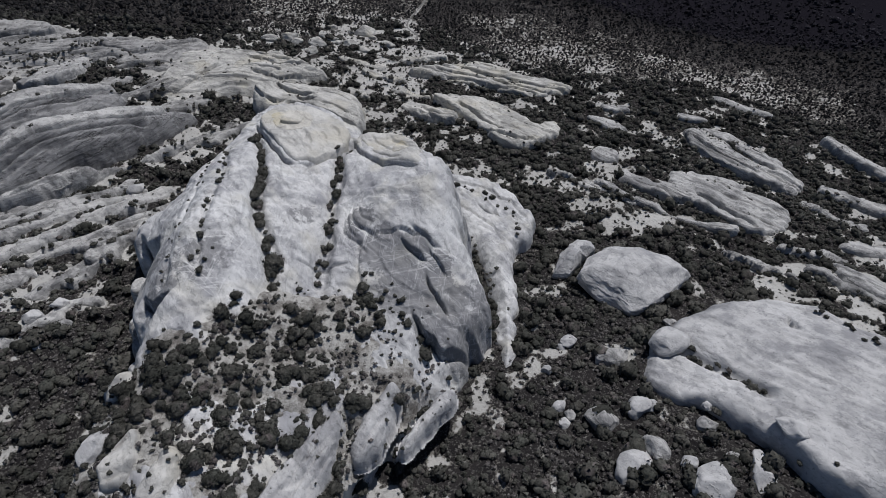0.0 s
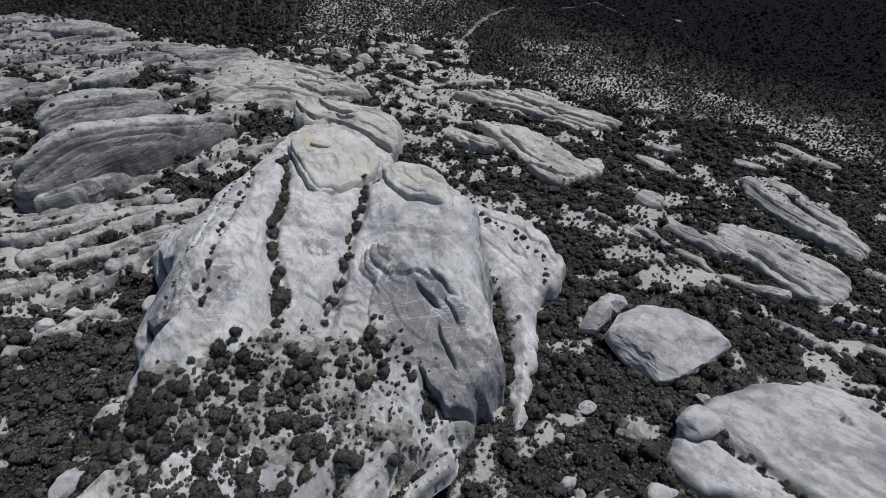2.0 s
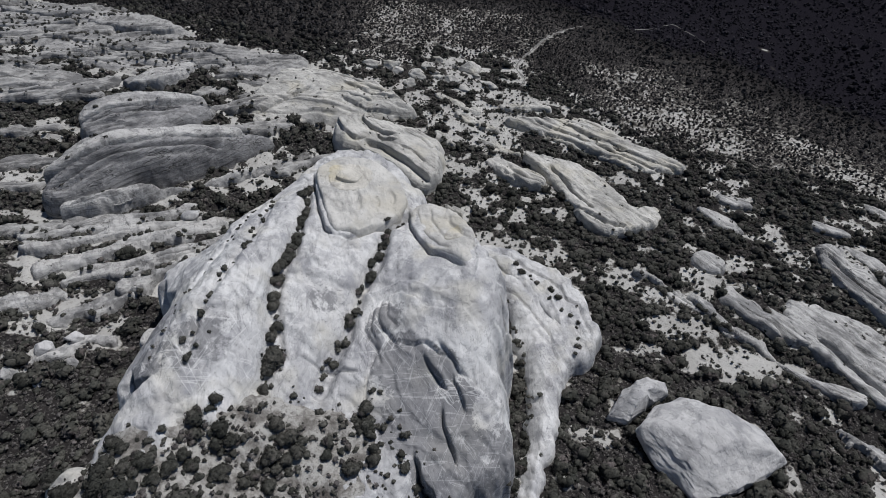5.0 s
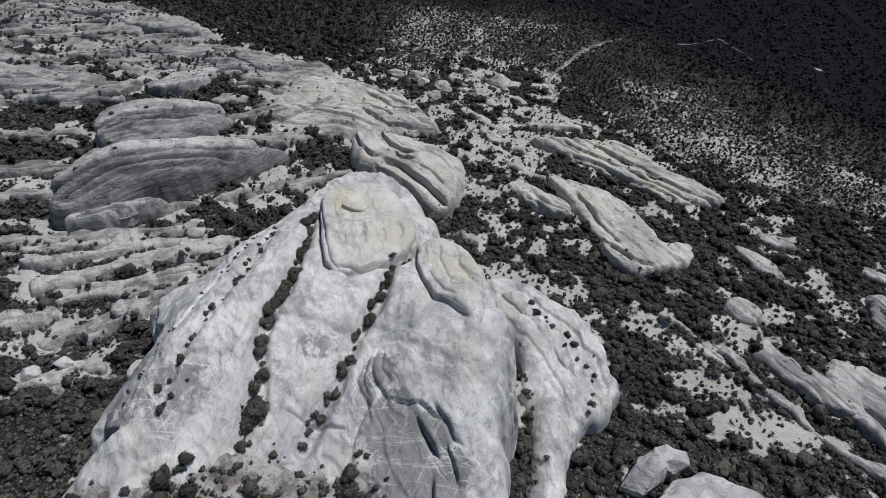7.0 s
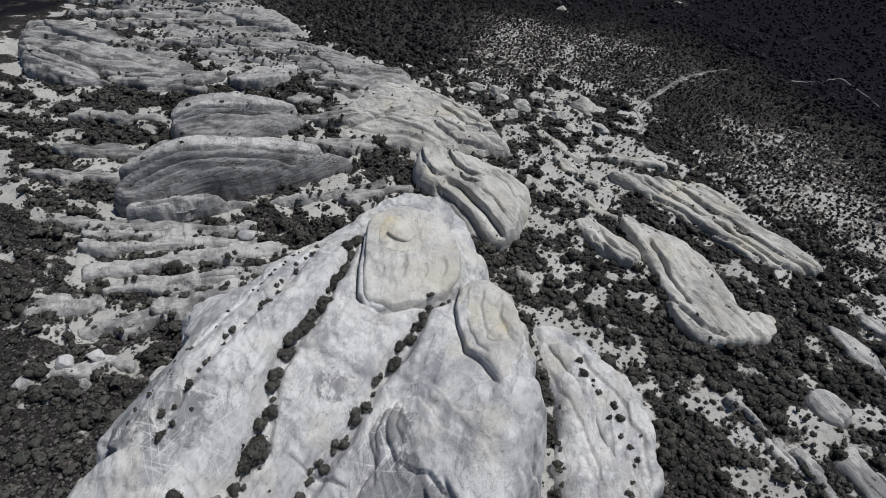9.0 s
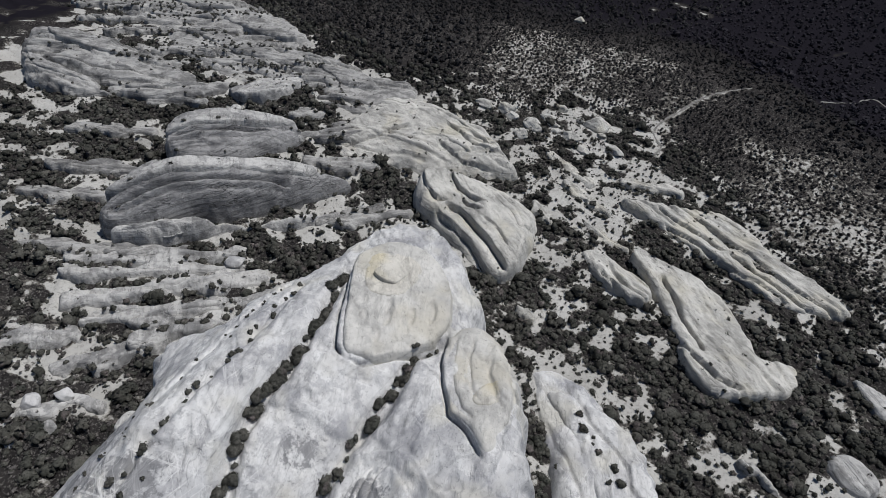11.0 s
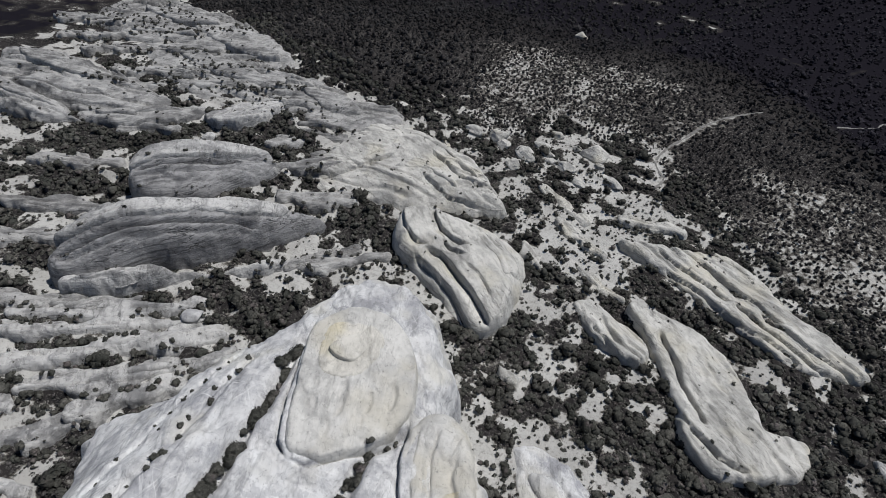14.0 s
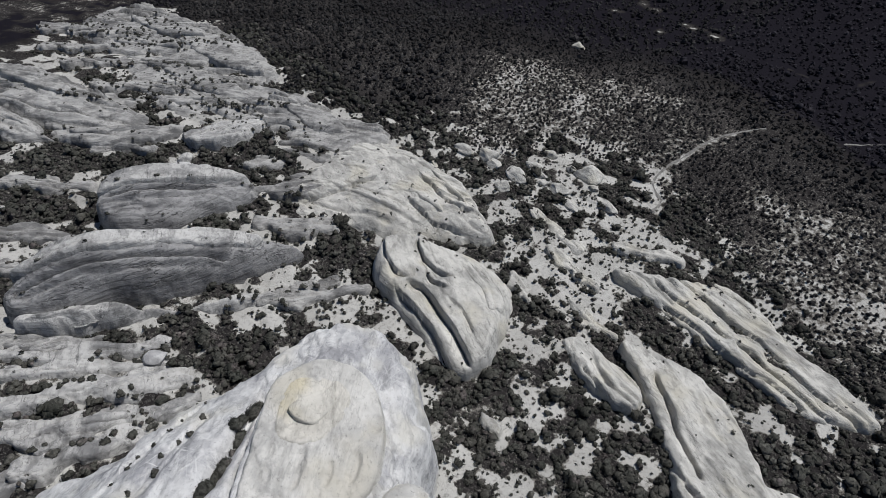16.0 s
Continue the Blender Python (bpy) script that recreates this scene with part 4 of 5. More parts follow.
# harder layers and shells that stand out on the large rocks: part, outline, rise at its middle
LAYERS = {}
LAYERS[(-49.4, 112)] = [("upper_shell", [(-44.6, 117.6), (-42.8, 116), (-40.6, 114.6), (-38, 113.9), (-35.8, 114.2), (-33.4, 115.4), (-30, 114.6), (-27, 112), (-25.4, 114), (-28.6, 118.6), (-34, 121.6), (-40, 119.8)], 0.3)]
LAYERS[(-204, 163)] = [("ledge", [(-152, 146), (-130, 148.6), (-112, 143.4), (-118, 139.6), (-135, 141)], 0.9), ("ledge", [(-188, 152), (-160, 155), (-148, 151.6), (-165, 147)], 1.0),
                       ("ledge", [(-142, 132), (-122, 135), (-104, 132.6), (-120, 128)], 0.9), ("ledge", [(-176, 142), (-158, 144.6), (-144, 141), (-160, 137.6)], 0.9)]
LAYERS[(-104, 139)] = [("ledge", [(-97, 134), (-87, 138), (-77, 136.6), (-84, 132)], 0.8)]
LAYERS[(-84.5, 69.5)] = [("crest", [(-83.4, 71), (-83.2, 74.6), (-82.2, 78), (-79.9, 81.6), (-76.2, 85.9), (-73.4, 90.5), (-70.4, 94.6), (-64.6, 100), (-63.4, 98.6), (-65.6, 95), (-67.8, 91.6), (-70.4, 88.2), (-72.7, 84.7), (-74.8, 81.4), (-77.1, 78), (-79.7, 73.9)], 1.1)]
LAYERS[(-94.5, 88.6)] = [("crest", [(-94.2, 90), (-95.6, 94), (-92.4, 98.4), (-86.6, 105.8), (-82, 111), (-79.4, 110.2), (-82.2, 106), (-85.2, 101.4), (-87.8, 97.2), (-90.6, 93.2), (-92.8, 90.6)], 0.9)]
LAYERS[(-78, 66.5)] = [("knob", [(-77.4, 69), (-76, 71.4), (-73, 74.2), (-71, 75.2), (-71.4, 73.6), (-73.8, 71), (-76.2, 68.6)], 0.8)]
LAYERS[(-168, 101)] = [("crest", [(-160, 103), (-150, 107), (-132, 109), (-136, 105), (-150, 101.5)], 0.9)]
LAYERS[(-160, 95)] = [("crest", [(-154, 94.5), (-142, 95.6), (-130, 96.4), (-138, 93.4), (-147, 91.5)], 0.6)]
LAYERS[(-130, 98.6)] = [("crest", [(-126, 100.5), (-119, 107.5), (-111, 113.5), (-114, 108), (-120, 101.5)], 0.6)]
LAYERS[(-77.9, 113)] = [("shell", [(-74, 117), (-72.6, 128), (-69, 136), (-64.6, 133), (-66, 123), (-69, 116)], 0.5), ("shell", [(-57, 137), (-49, 134), (-42, 130.6), (-47, 132), (-54, 134.6)], 0.6),
                         ("shell", [(-60, 124), (-57, 130), (-50, 129), (-46, 126.4), (-53, 127)], 0.5)]
LAYERS[(-11.5, 88)] = [("shell", [(-8, 86), (-4.6, 87.4), (-0.4, 83), (4.4, 77.6), (6.6, 72), (1.4, 77.4), (-4, 82.8)], 0.2)]


def fin_edge(bearing, mx, my, wide):
    return lambda x, y: np.where(-(x - mx) * math.sin(bearing) + (y - my) * math.cos(bearing) < 0, 1.9, wide)


for n, (name, label, plan, top, edge, rough, mat, beds) in enumerate(rocks):
    span = max(p[0] for p in plan) - min(p[0] for p in plan)
    fin = name == "rock_fin"
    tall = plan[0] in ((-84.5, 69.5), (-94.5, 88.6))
    lines = CRACKS.get(plan[0], ())
    gap = (0.5, 0.2) if plan[0] == (-11.5, 88) else (1.5, 0.22)
    if fin:
        # the side that faces south-east is a steep wall, the other rolls off
        edge = fin_edge(beds[2], sum(p[0] for p in plan) / len(plan), sum(p[1] for p in plan) / len(plan), edge)
    rock = outcrop(name, label, plan, top, edge, 0.5 if span > 90 else 0.16 if tall or name == "rock_knoll" and span < 30 else 0.2 if span < 14 or lines else 0.28, rough, M_DARK_FIN if tall else M_WEST if fin else mat, beds, category="rock", seed=100 + 11 * n, terrace=0.5 if fin else 0.0, cracks=lines, split=gap, plates=0.25, ragged=1.5 if name == "rock_bench" else 0.75 if lines else 1.1, sink=4.5 if plan[0] == (-78, 66.5) else 1.2)
    for k, (piece, line, rise) in enumerate(LAYERS.get(plan[0], ())):
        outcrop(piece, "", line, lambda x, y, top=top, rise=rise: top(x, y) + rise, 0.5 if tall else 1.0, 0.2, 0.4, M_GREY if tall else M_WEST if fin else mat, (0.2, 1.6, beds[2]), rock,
                floor=top, sink=2.4 if fin else 0.9, seed=900 + 17 * n + k, cracks=lines, split=gap, plates=0.25)


FOOTS = []


def ridge(a, b, wide, high, label, mat=None, seed=1):
    """A long, low, leaning bed of rock between two points of the plan, with its scarp on the right of the line a-b."""
    ax, ay, bx, by = *a, *b
    ln = math.hypot(bx - ax, by - ay)
    ux, uy = (bx - ax) / ln, (by - ay) / ln
    FOOTS.append((a, b, wide))
    r = random.Random(seed)
    up, down = [], []
    for k in range(7):
        s = k / 6
        w = wide * (0.3 + 0.7 * math.sin(math.pi * (0.1 + 0.8 * s))) * r.uniform(0.7, 1.25)
        o = r.uniform(-0.22, 0.22) * wide
        x, y = ax + (bx - ax) * s - uy * o, ay + (by - ay) * s + ux * o
        up.append((x - uy * w / 2, y + ux * w / 2))
        down.append((x + uy * w / 2, y - ux * w / 2))
    rock = outcrop("rock_ridge", label, down + up[::-1], dip((ax, ay, high), (bx, by, high * 0.8), wide), min(0.9, wide * 0.3), 0.28,
                   0.8, mat or M_WEST, (0.45, max(1.0, wide * 0.36), math.atan2(by - ay, bx - ax)), group="parallel rock ridges", seed=seed, sink=0.9, plates=0.5, ragged=1.6 if wide < 3.5 else 1.1)
    if wide > 3.5:
        # a harder bed that stands proud along the middle
        top, q = dip((ax, ay, high), (bx, by, high * 0.8), wide), []
        for s, o in ((0.22, -0.05), (0.4, -0.2), (0.6, -0.16), (0.8, -0.02), (0.66, 0.1), (0.42, 0.12)):
            o *= wide * r.uniform(0.7, 1.2)
            q.append((ax + (bx - ax) * s - uy * o, ay + (by - ay) * s + ux * o))
        outcrop("ledge", "", q, lambda x, y: top(x, y) + 0.35, 0.7, 0.3, 0.5, mat or M_WEST, (0.2, 1.2, math.atan2(by - ay, bx - ax)), rock, floor=top, sink=0.8, seed=seed + 50, plates=0.4)
    return rock


R_LABEL = "long narrow pale sandstone ridge with shrubs beside it"
RIDGES_NEAR = [((-80, 61), (-61, 79.5), 2.2, 1.3), ((-77, 58.5), (-58, 77.5), 2.4, 1.4), ((-72, 56), (-55.5, 78), 2.8, 1.5), ((-66, 55), (-50, 76.5), 3.0, 1.7), ((-59, 57), (-48.6, 72), 3.0, 1.9),
    ((-63, 48), (-56, 58), 2.4, 1.3), ((-90, 58), (-78, 66), 2.4, 1.2), ((-104, 66), (-86, 78), 2.6, 1.5), ((-108, 72), (-92, 84), 3.0, 1.8), ((-60, 42), (-53, 50), 2.2, 1.2),
    ((-72, 47), (-64, 54), 2.4, 1.4), ((-58, 92), (-46, 106), 2.0, 0.9), ((-62, 90), (-52, 104), 1.8, 0.8), ((-72, 104), (-60, 114), 3.0, 1.3), ((-80, 110), (-70, 122), 3.4, 1.6)]
RIDGES_MIDDLE = [((-90, 112), (-80, 124), 3.0, 1.4), ((-100, 128), (-84, 137), 3.2, 1.6), ((-112, 128), (-96, 139), 3.4, 1.8), ((-124, 120), (-106, 132), 3.6, 1.9), ((-132, 128), (-110, 141), 3.6, 1.9),
    ((-145, 116), (-124, 126), 4.0, 2.1), ((-152, 128), (-130, 140), 4.0, 2.0), ((-165, 120), (-145, 130), 4.2, 2.2), ((-168, 136), (-146, 147), 4.0, 1.8), ((-185, 122), (-166, 134), 4.5, 2.2),
    ((-190, 134), (-165, 148), 4.5, 2.0), ((-205, 132), (-186, 140), 5.0, 2.4), ((-150, 146), (-132, 152), 3.5, 1.5), ((-140, 108), (-125, 118), 3.4, 1.6), ((-120, 84), (-104, 92), 3.0, 1.4)]
RIDGES_FAR = [((-118, 100), (-106, 108), 2.6, 1.2)]
RIDGES = RIDGES_NEAR + RIDGES_MIDDLE + RIDGES_FAR
for n, (a, b, w, h) in enumerate(RIDGES):
    ridge(a, b, w * 1.8, h * 0.85, R_LABEL, M_GREY if b[1] < 80 and a[0] > -82 else M_WEST, 300 + n)
E_LABEL = "thin pale rib of rock rising from sandy ground"
EAST_RIBS = [((22, 89), (33, 81), 1.5, 0.7), ((26, 88), (36, 79.5), 1.4, 0.7), ((30, 84), (40, 77), 1.5, 0.8), ((18, 92), (27, 86), 1.3, 0.6), ((-22, 126), (-12, 121), 1.8, 0.9),
             ((-20, 121), (-9, 122), 1.8, 0.9), ((-27, 133), (-15, 129), 2.0, 1.0), ((-34, 141), (-22, 135), 2.0, 1.0), ((-18, 141), (-6, 144), 2.2, 1.0), ((-30, 124), (-22, 119), 1.8, 0.8),
             ((44, 68), (55, 62), 1.8, 0.9), ((56, 72), (66, 69), 1.8, 0.8), ((66, 86), (76, 80), 2.2, 1.0), ((74, 92), (84, 86), 2.2, 1.0), ((58, 66), (68, 56), 2.0, 0.9), ((-24, 100), (-15, 96.5), 1.4, 0.6)]
for n, (a, b, w, h) in enumerate(EAST_RIBS):
    ridge(a, b, w * 1.5, h * 0.9, E_LABEL, M_BUFF if a[0] < 10 else M_GREY, 400 + n)


# ---- boulders ----
def boulder(x, y, r, stretch=1.0, turn=0.0, flat=0.75, label="rounded pale sandstone boulder in dark scrub", mat=None, seed=1):
    """A weathered block: a lumpy ball with planed faces, set a third into the ground."""
    bm = bmesh.new()
    bmesh.ops.create_icosphere(bm, subdivisions=6 if r > 2.95 else 4, radius=1)
    rd = random.Random(seed)
    planes = [(Vector((rd.uniform(-1, 1), rd.uniform(-1, 1), rd.uniform(-0.5, 1))).normalized(), rd.uniform(0.62, 0.88)) for _ in range(11)]
    for v in bm.verts:
        p = v.co.copy()
        for nrm, dist in planes:
            over = p.dot(nrm) - dist
            if over > 0:
                p -= nrm * over * 0.94
        p *= 1 + (0.08 if r > 2.95 else 0.13) * noise.fractal(p * 1.3 + Vector((seed, 0, 0)), 1, 2, 4) + 0.03 * noise.noise(p * 6) + (0.012 * noise.noise(p * 15) if r > 2.95 else 0)
        v.co = (p.x * r * stretch, p.y * r, p.z * r * flat)
    for f in bm.faces:
        f.smooth = True
    me = bpy.data.meshes.new("boulder")
    bm.to_mesh(me)
    bm.free()
    me.materials.append(mat or M_PALE)
    ob = tagged(new("boulder", me), label, "boulder", "loose boulders" if r < 2.95 else "")
    ob.matrix_world = pose(x, y, float(top_at(x, y)) + r * flat * (0.12 if y > 140 else 0.35), 0, 0, turn)
    return ob


STONES_A = [(17.1, 33.2, 1.9, 1.15, 20), (21.8, 35, 1.6, 1.2, 60), (23.4, 35.2, 0.9, 1.1, 0), (29.1, 32.4, 1.2, 1.1, 10), (29.7, 34.8, 0.7, 1, 0), (19.4, 27.4, 1.8, 1.6, 50), (22.5, 29.2, 1.6, 1.3, 120), (27, 25, 2.0, 1.4, 30),
    (32.6, 26.2, 1.4, 2.0, 80), (20.3, 43.1, 1.7, 1.5, 30), (11.5, 41.1, 0.8, 1, 0), (27.4, 44.4, 2.3, 1.3, 10), (29.8, 49.6, 0.9, 1.2, 0), (36.2, 30.4, 1.4, 1.3, -20), (12.5, 35.5, 0.9, 1.2, 40), (13.6, 34.2, 0.8, 1, 0),
    (12.8, 33.2, 0.7, 1.3, 70), (25.4, 27.6, 0.9, 1.2, 0)]
STONES_B = [(30.3, 28.2, 0.8, 1.1, 0), (15, 46, 1.0, 1.4, 15), (13.8, 45.3, 0.7, 1, 0), (-30.2, 157, 2.9, 1.15, 20), (-33, 149, 2.0, 1.3, 10), (-36.5, 148.8, 1.2, 1.4, 30), (-41.7, 147, 2.0, 1.5, 160), (-40.5, 152.1, 1.5, 1.8, 150),
    (-38.3, 150.3, 1.1, 2.0, 155), (-50.2, 149.2, 2.2, 1.3, 10), (-47.6, 147.6, 1.5, 1.5, 150), (-55.2, 147.3, 1.6, 1.6, 170), (-42.6, 142.4, 1.6, 1.2, 0), (-34.1, 156.5, 1.2, 1.1, 0), (-39.9, 158.4, 1.6, 1.1, 40), (-27.5, 153.5, 0.9, 1.3, 0),
    (-23.5, 150.5, 1.4, 2.4, 150), (-29, 146, 1.2, 2.2, 150)]
STONES_C = [(-60.8, 217.2, 2.0, 1.2, 0), (-92.5, 108.5, 2.0, 1.2, 30), (-96, 107, 2.4, 1.1, 60), (-98.5, 109.5, 1.6, 1.2, 0), (-60, 76.6, 1.3, 1.4, 40), (-34.4, 22.5, 1.5, 1.5, 80), (8.2, 46.6, 0.5, 1, 0), (9.2, 45.2, 0.45, 1.2, 0),
    (-57, 47.5, 1.0, 1.4, 30), (-54.6, 44, 0.9, 1.3, 0), (-59, 44.6, 1.2, 1.3, 10), (-56.4, 40.5, 0.8, 1, 0), (-60.4, 40, 1.3, 1.2, 45)]
BOULDERS = STONES_A + STONES_B + STONES_C
for n, (x, y, r, s, t) in enumerate(BOULDERS):
    boulder(x, y, r, s, t, 0.75, mat=M_PALE if n % 3 and y < 140 else M_BUFF if y > 140 else M_GREY, seed=n + 1)


def block(outline, high, lean, label, seed):
    """A great angular boulder over a plan outline: widest a little above the ground, undercut below, its top leaning."""
    p = np.array(outline, float)
    mx, my = p.mean(0)
    bm = bmesh.new()
    bmesh.ops.create_icosphere(bm, subdivisions=6, radius=1)
    base = float(top_at(mx, my))
    rd = random.Random(seed)
    cuts = []
    for k in range(16):
        a, up = k * 2.4 + rd.uniform(-0.4, 0.4), rd.uniform(0.15, 0.95)
        cuts.append((Vector((math.cos(a), math.sin(a), up)).normalized(), rd.uniform(0.80, 0.98)))
    ends = [(q - (mx, my), r - (mx, my)) for q, r in zip(p, np.roll(p, -1, 0))]
    for v in bm.verts:
        n = v.co.copy()
        flat = math.hypot(n.x, n.y)
        grow = 1 / (flat ** 4.5 + abs(n.z) ** 4.5) ** (1 / 4.5)
        p3 = n * grow
        for nrm, dist in cuts:
            over = p3.dot(nrm) - dist
            if over > 0:
                p3 -= nrm * over * 0.93
        ux, uy = (n.x / flat, n.y / flat) if flat > 1e-6 else (1.0, 0.0)
        reach = 1.0
        for q, r in ends:
            ex, ey = r - q
            den = ux * ey - uy * ex
            if abs(den) > 1e-9:
                t, s = (q[0] * ey - q[1] * ex) / den, (q[0] * uy - q[1] * ux) / den
                if t > 0 and -1e-6 <= s <= 1 + 1e-6:
                    reach = t
        wob = 1 + 0.07 * noise.fractal(n * 1.6 + Vector((seed, 0, 0)), 1, 2, 4) + 0.012 * noise.noise(n * 9)
        out = reach * math.hypot(p3.x, p3.y) * wob * (1 - 0.10 * max(0.0, n.z))
        x, y = ux * out, uy * out
        z = p3.z * high * 0.5 * wob + 0.42 * high + (lean[0] * x + lean[1] * y) * max(0.0, p3.z)
        z += 0.25 * noise.noise(Vector((x * 0.35, y * 0.35, seed)))
        v.co = (x, y, z)
    for f in bm.faces:
        f.smooth = True
    me = bpy.data.meshes.new("split_boulder")
    bm.to_mesh(me)
    bm.free()
    me.materials.append(M_PALE)
    ob = tagged(new("split_boulder", me), label, "boulder", "halves of the split boulder")
    ob.matrix_world = pose(mx, my, base)
    under = outline_distance(GX, GY, p) > 0.4
    ROCK[under] = 1
    MAP[under] = MAP[under] + 1.0


block([(17.5, 58.2), (19.5, 62.2), (23, 64.6), (28, 64.2), (33, 62.5), (35.6, 59.6), (31.5, 55.4), (27, 52), (24.5, 51.6), (20.5, 54.4)], 5.2, (-0.02, 0.10), "huge angular pale boulder lying in dark scrub", 3)
block([(14.4, 60), (16, 64.6), (19, 68), (21.6, 67.4), (22, 65.6), (19.4, 63), (17, 59.8)], 4.2, (0.02, 0.05), "smaller half of the split boulder, tilted and pale", 8)

# ---- ground ----
gx = np.concatenate([-230 - 12 * 1.16 ** np.arange(34, -1, -1), np.arange(-229, -110, 1.5), np.arange(-110, 70, 0.9), np.arange(70, 130, 1.6), 131 + 12 * 1.16 ** np.arange(35)])
gy = np.concatenate([-8 - 12 * 1.16 ** np.arange(34, -1, -1), np.arange(-7, 14, 1.5), np.arange(14, 150, 0.9), np.arange(150, 165, 1.2), np.arange(165, 330, 2.0), 331 + 12 * 1.16 ** np.arange(35)])
hx, hy = np.meshgrid(gx, gy)


# the first six darken the far-west ground in place of a shadowed rock wall
THICKETS = [(-174, 106, 7), (-182, 110, 8), (-190, 104, 9), (-198, 117, 7), (-206, 112, 8), (-214, 120, 9), (-60, 81, 3.6), (-55, 84, 3), (-52, 80, 3), (-50, 93, 3), (-60, 112, 5), (-69, 110, 4), (-90, 116, 5), (-129, 120, 6), (-44, 135, 4), (-48, 140, 4), (-16, 100, 4), (-10, 96, 4),
            (-3, 95, 4), (-7, 107, 4), (3, 99, 4), (15, 114, 4), (20, 120, 4), (27, 117, 4), (3, 134, 3), (-88, 70, 4), (-105, 84, 5), (-121, 90, 5), (-66, 75, 2), (-51, 56, 4), (-67.7, 76.6, 2), (-63.5, 81, 2)]
EAST_THICKETS = [(40, 103, 7), (28, 104, 6), (17, 84, 5), (20, 92, 5), (9, 90, 4), (42, 117, 6), (64, 116, 5), (73, 95, 5), (42, 67, 6), (50, 71, 4), (75, 106, 6)]
CLEARINGS = [(-4.7, 101.4, 2.2), (-56, 94, 3), (-50, 104, 4), (-14, 86, 2.5), (-10.3, 91, 2), (-70, 138, 5), (-74, 132, 4), (-27, 124, 4), (-19, 113, 3), (-26, 134, 5), (-16, 134, 5),
             (20, 80, 2.2), (28, 76, 3), (11.5, 80, 1.5), (53, 67, 2.5), (47.6, 64.6, 2), (81, 87, 4), (81, 101, 3), (-57.5, 45, 3), (2, 36, 1.6), (14, 38.5, 1.5), (-17, 121, 4), (-17, 106, 2), (-59.5, 98, 2.2), (-58.6, 102.4, 2), (-54.6, 95.4, 2), (-56, 90, 2), (-62.5, 93.4, 1.6),
             (30, 74, 1.8), (31, 72, 1.8), (21, 83, 1.8), (26, 79, 1.8), (34, 69, 1.8), (34, 78, 1.8), (44, 64, 1.8)]


def patches(x, y, spots):
    total = np.zeros(x.shape)
    for cx, cy, r in spots:
        total = np.maximum(total, np.exp(-((x - cx) ** 2 + (y - cy) ** 2) / (r * r)))
    return total


def speckled(x, y, f):
    """The belt where low bushes stand apart on pale ground."""
    return step(-68, -46, x + 0.5 * (y - 142)) * step(68, 22, f + 16 * fbm(x, y, 25, 3, 44)) * step(130, 90, x)


def cover(x, y):
    """How much of the ground the scrub hides, 0 to 1."""
    f = forest(x, y)
    inside = step(0, 14, f)
    n = (1 - 0.75 * inside) * 1.0 * fbm(x, y, 7, 4, 31) * 0.72 + 0.8 * fbm(x, y, 2.6, 2, 36) + 0.35 * inside * fbm(x, y, 38, 3, 33)
    base = 0.57 + 0 * x
    base = base + 0.58 * step(-42, -47, x) * step(60, 46, y)
    base = base + 0.60 * step(2, 6, x) * step(76, 66, y) * step(50, 42, x)
    base = base + 0.16 * step(-16, -4, x) * step(70, 78, y) + 0.07 * step(8, 22, x) * step(68, 76, y) + 0.07 * step(-60, -80, x)
    base = base - 0.08 * step(-50, -62, x) * step(54, 64, y) + 0.04 * step(-70, -100, x) * step(100, 112, y)
    base = base - 0.06 * step(-70, -56, x) * step(-8, -18, x) * step(110, 122, y)
    base = base + 0.5 * patches(x, y, THICKETS) + 0.3 * patches(x, y, EAST_THICKETS) - 0.36 * patches(x, y, CLEARINGS)
    speck = speckled(x, y, f)
    base = base + step(-6, 12, f) * (0.6 - 0.72 * speck) + 0.6 * step(70, 95, f)
    w = bed(x, y) / 3.6
    stripe = 0.25 * np.cos(2 * np.pi * w + 5 * fbm(x, y, 20, 2, 12)) * step(-40, -54, x) * step(8, -12, f)
    return np.clip(0.5 + 1.25 * (base - 0.5) + 1.9 * n + stripe, 0, 1)


PATHS = [([(-15.7, 155), (-15.2, 159), (-18.6, 163.8), (-17.9, 171.3), (-15.4, 177.9), (-12.8, 185.1), (-7.6, 193.6), (-4, 198)], 0.25),
         ([(12, 203.5), (16.5, 208.5), (20.1, 212.4), (21.6, 216.5), (24.4, 219.7), (28, 216), (31.5, 211.5), (34, 207)], 0.22)]
# pale eroded streaks on the far slope
STREAKS = [[(-60, 270), (-45.2, 262.4), (-35.9, 257.9), (-22.8, 250.6), (-14.6, 245.7), (-7.9, 245.6), (4, 240)], [(-66, 259), (-53.3, 252.8), (-46, 249)], [(55.4, 222.4), (54.8, 213.2), (55.8, 207.8), (55.7, 200.7)], [(47, 219), (56, 221)],
           [(62, 290), (65.7, 281.5), (72, 270), (79.9, 255.2), (92, 250), (104, 241)],
           [(11.6, 245.8), (15.7, 254.5), (23.2, 268)]]
hz = ground_height(hx, hy)
hf = forest(hx, hy)
litter = cover(hx, hy) + 0.6 * step(60, 95, hf) - 0.2 * step(4, -8, hf) - 0.14 * (step(-42, -47, hx) * step(62, 54, hy) + step(2, 6, hx) * step(78, 68, hy) * step(54, 44, hx))
far_off = step(4, 16, hf)
# the last term sends the valley floor into the shade-darkened litter colour
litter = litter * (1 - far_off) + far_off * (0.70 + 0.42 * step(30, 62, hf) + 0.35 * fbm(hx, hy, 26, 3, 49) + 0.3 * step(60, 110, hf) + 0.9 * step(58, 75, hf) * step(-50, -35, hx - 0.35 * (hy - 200)))
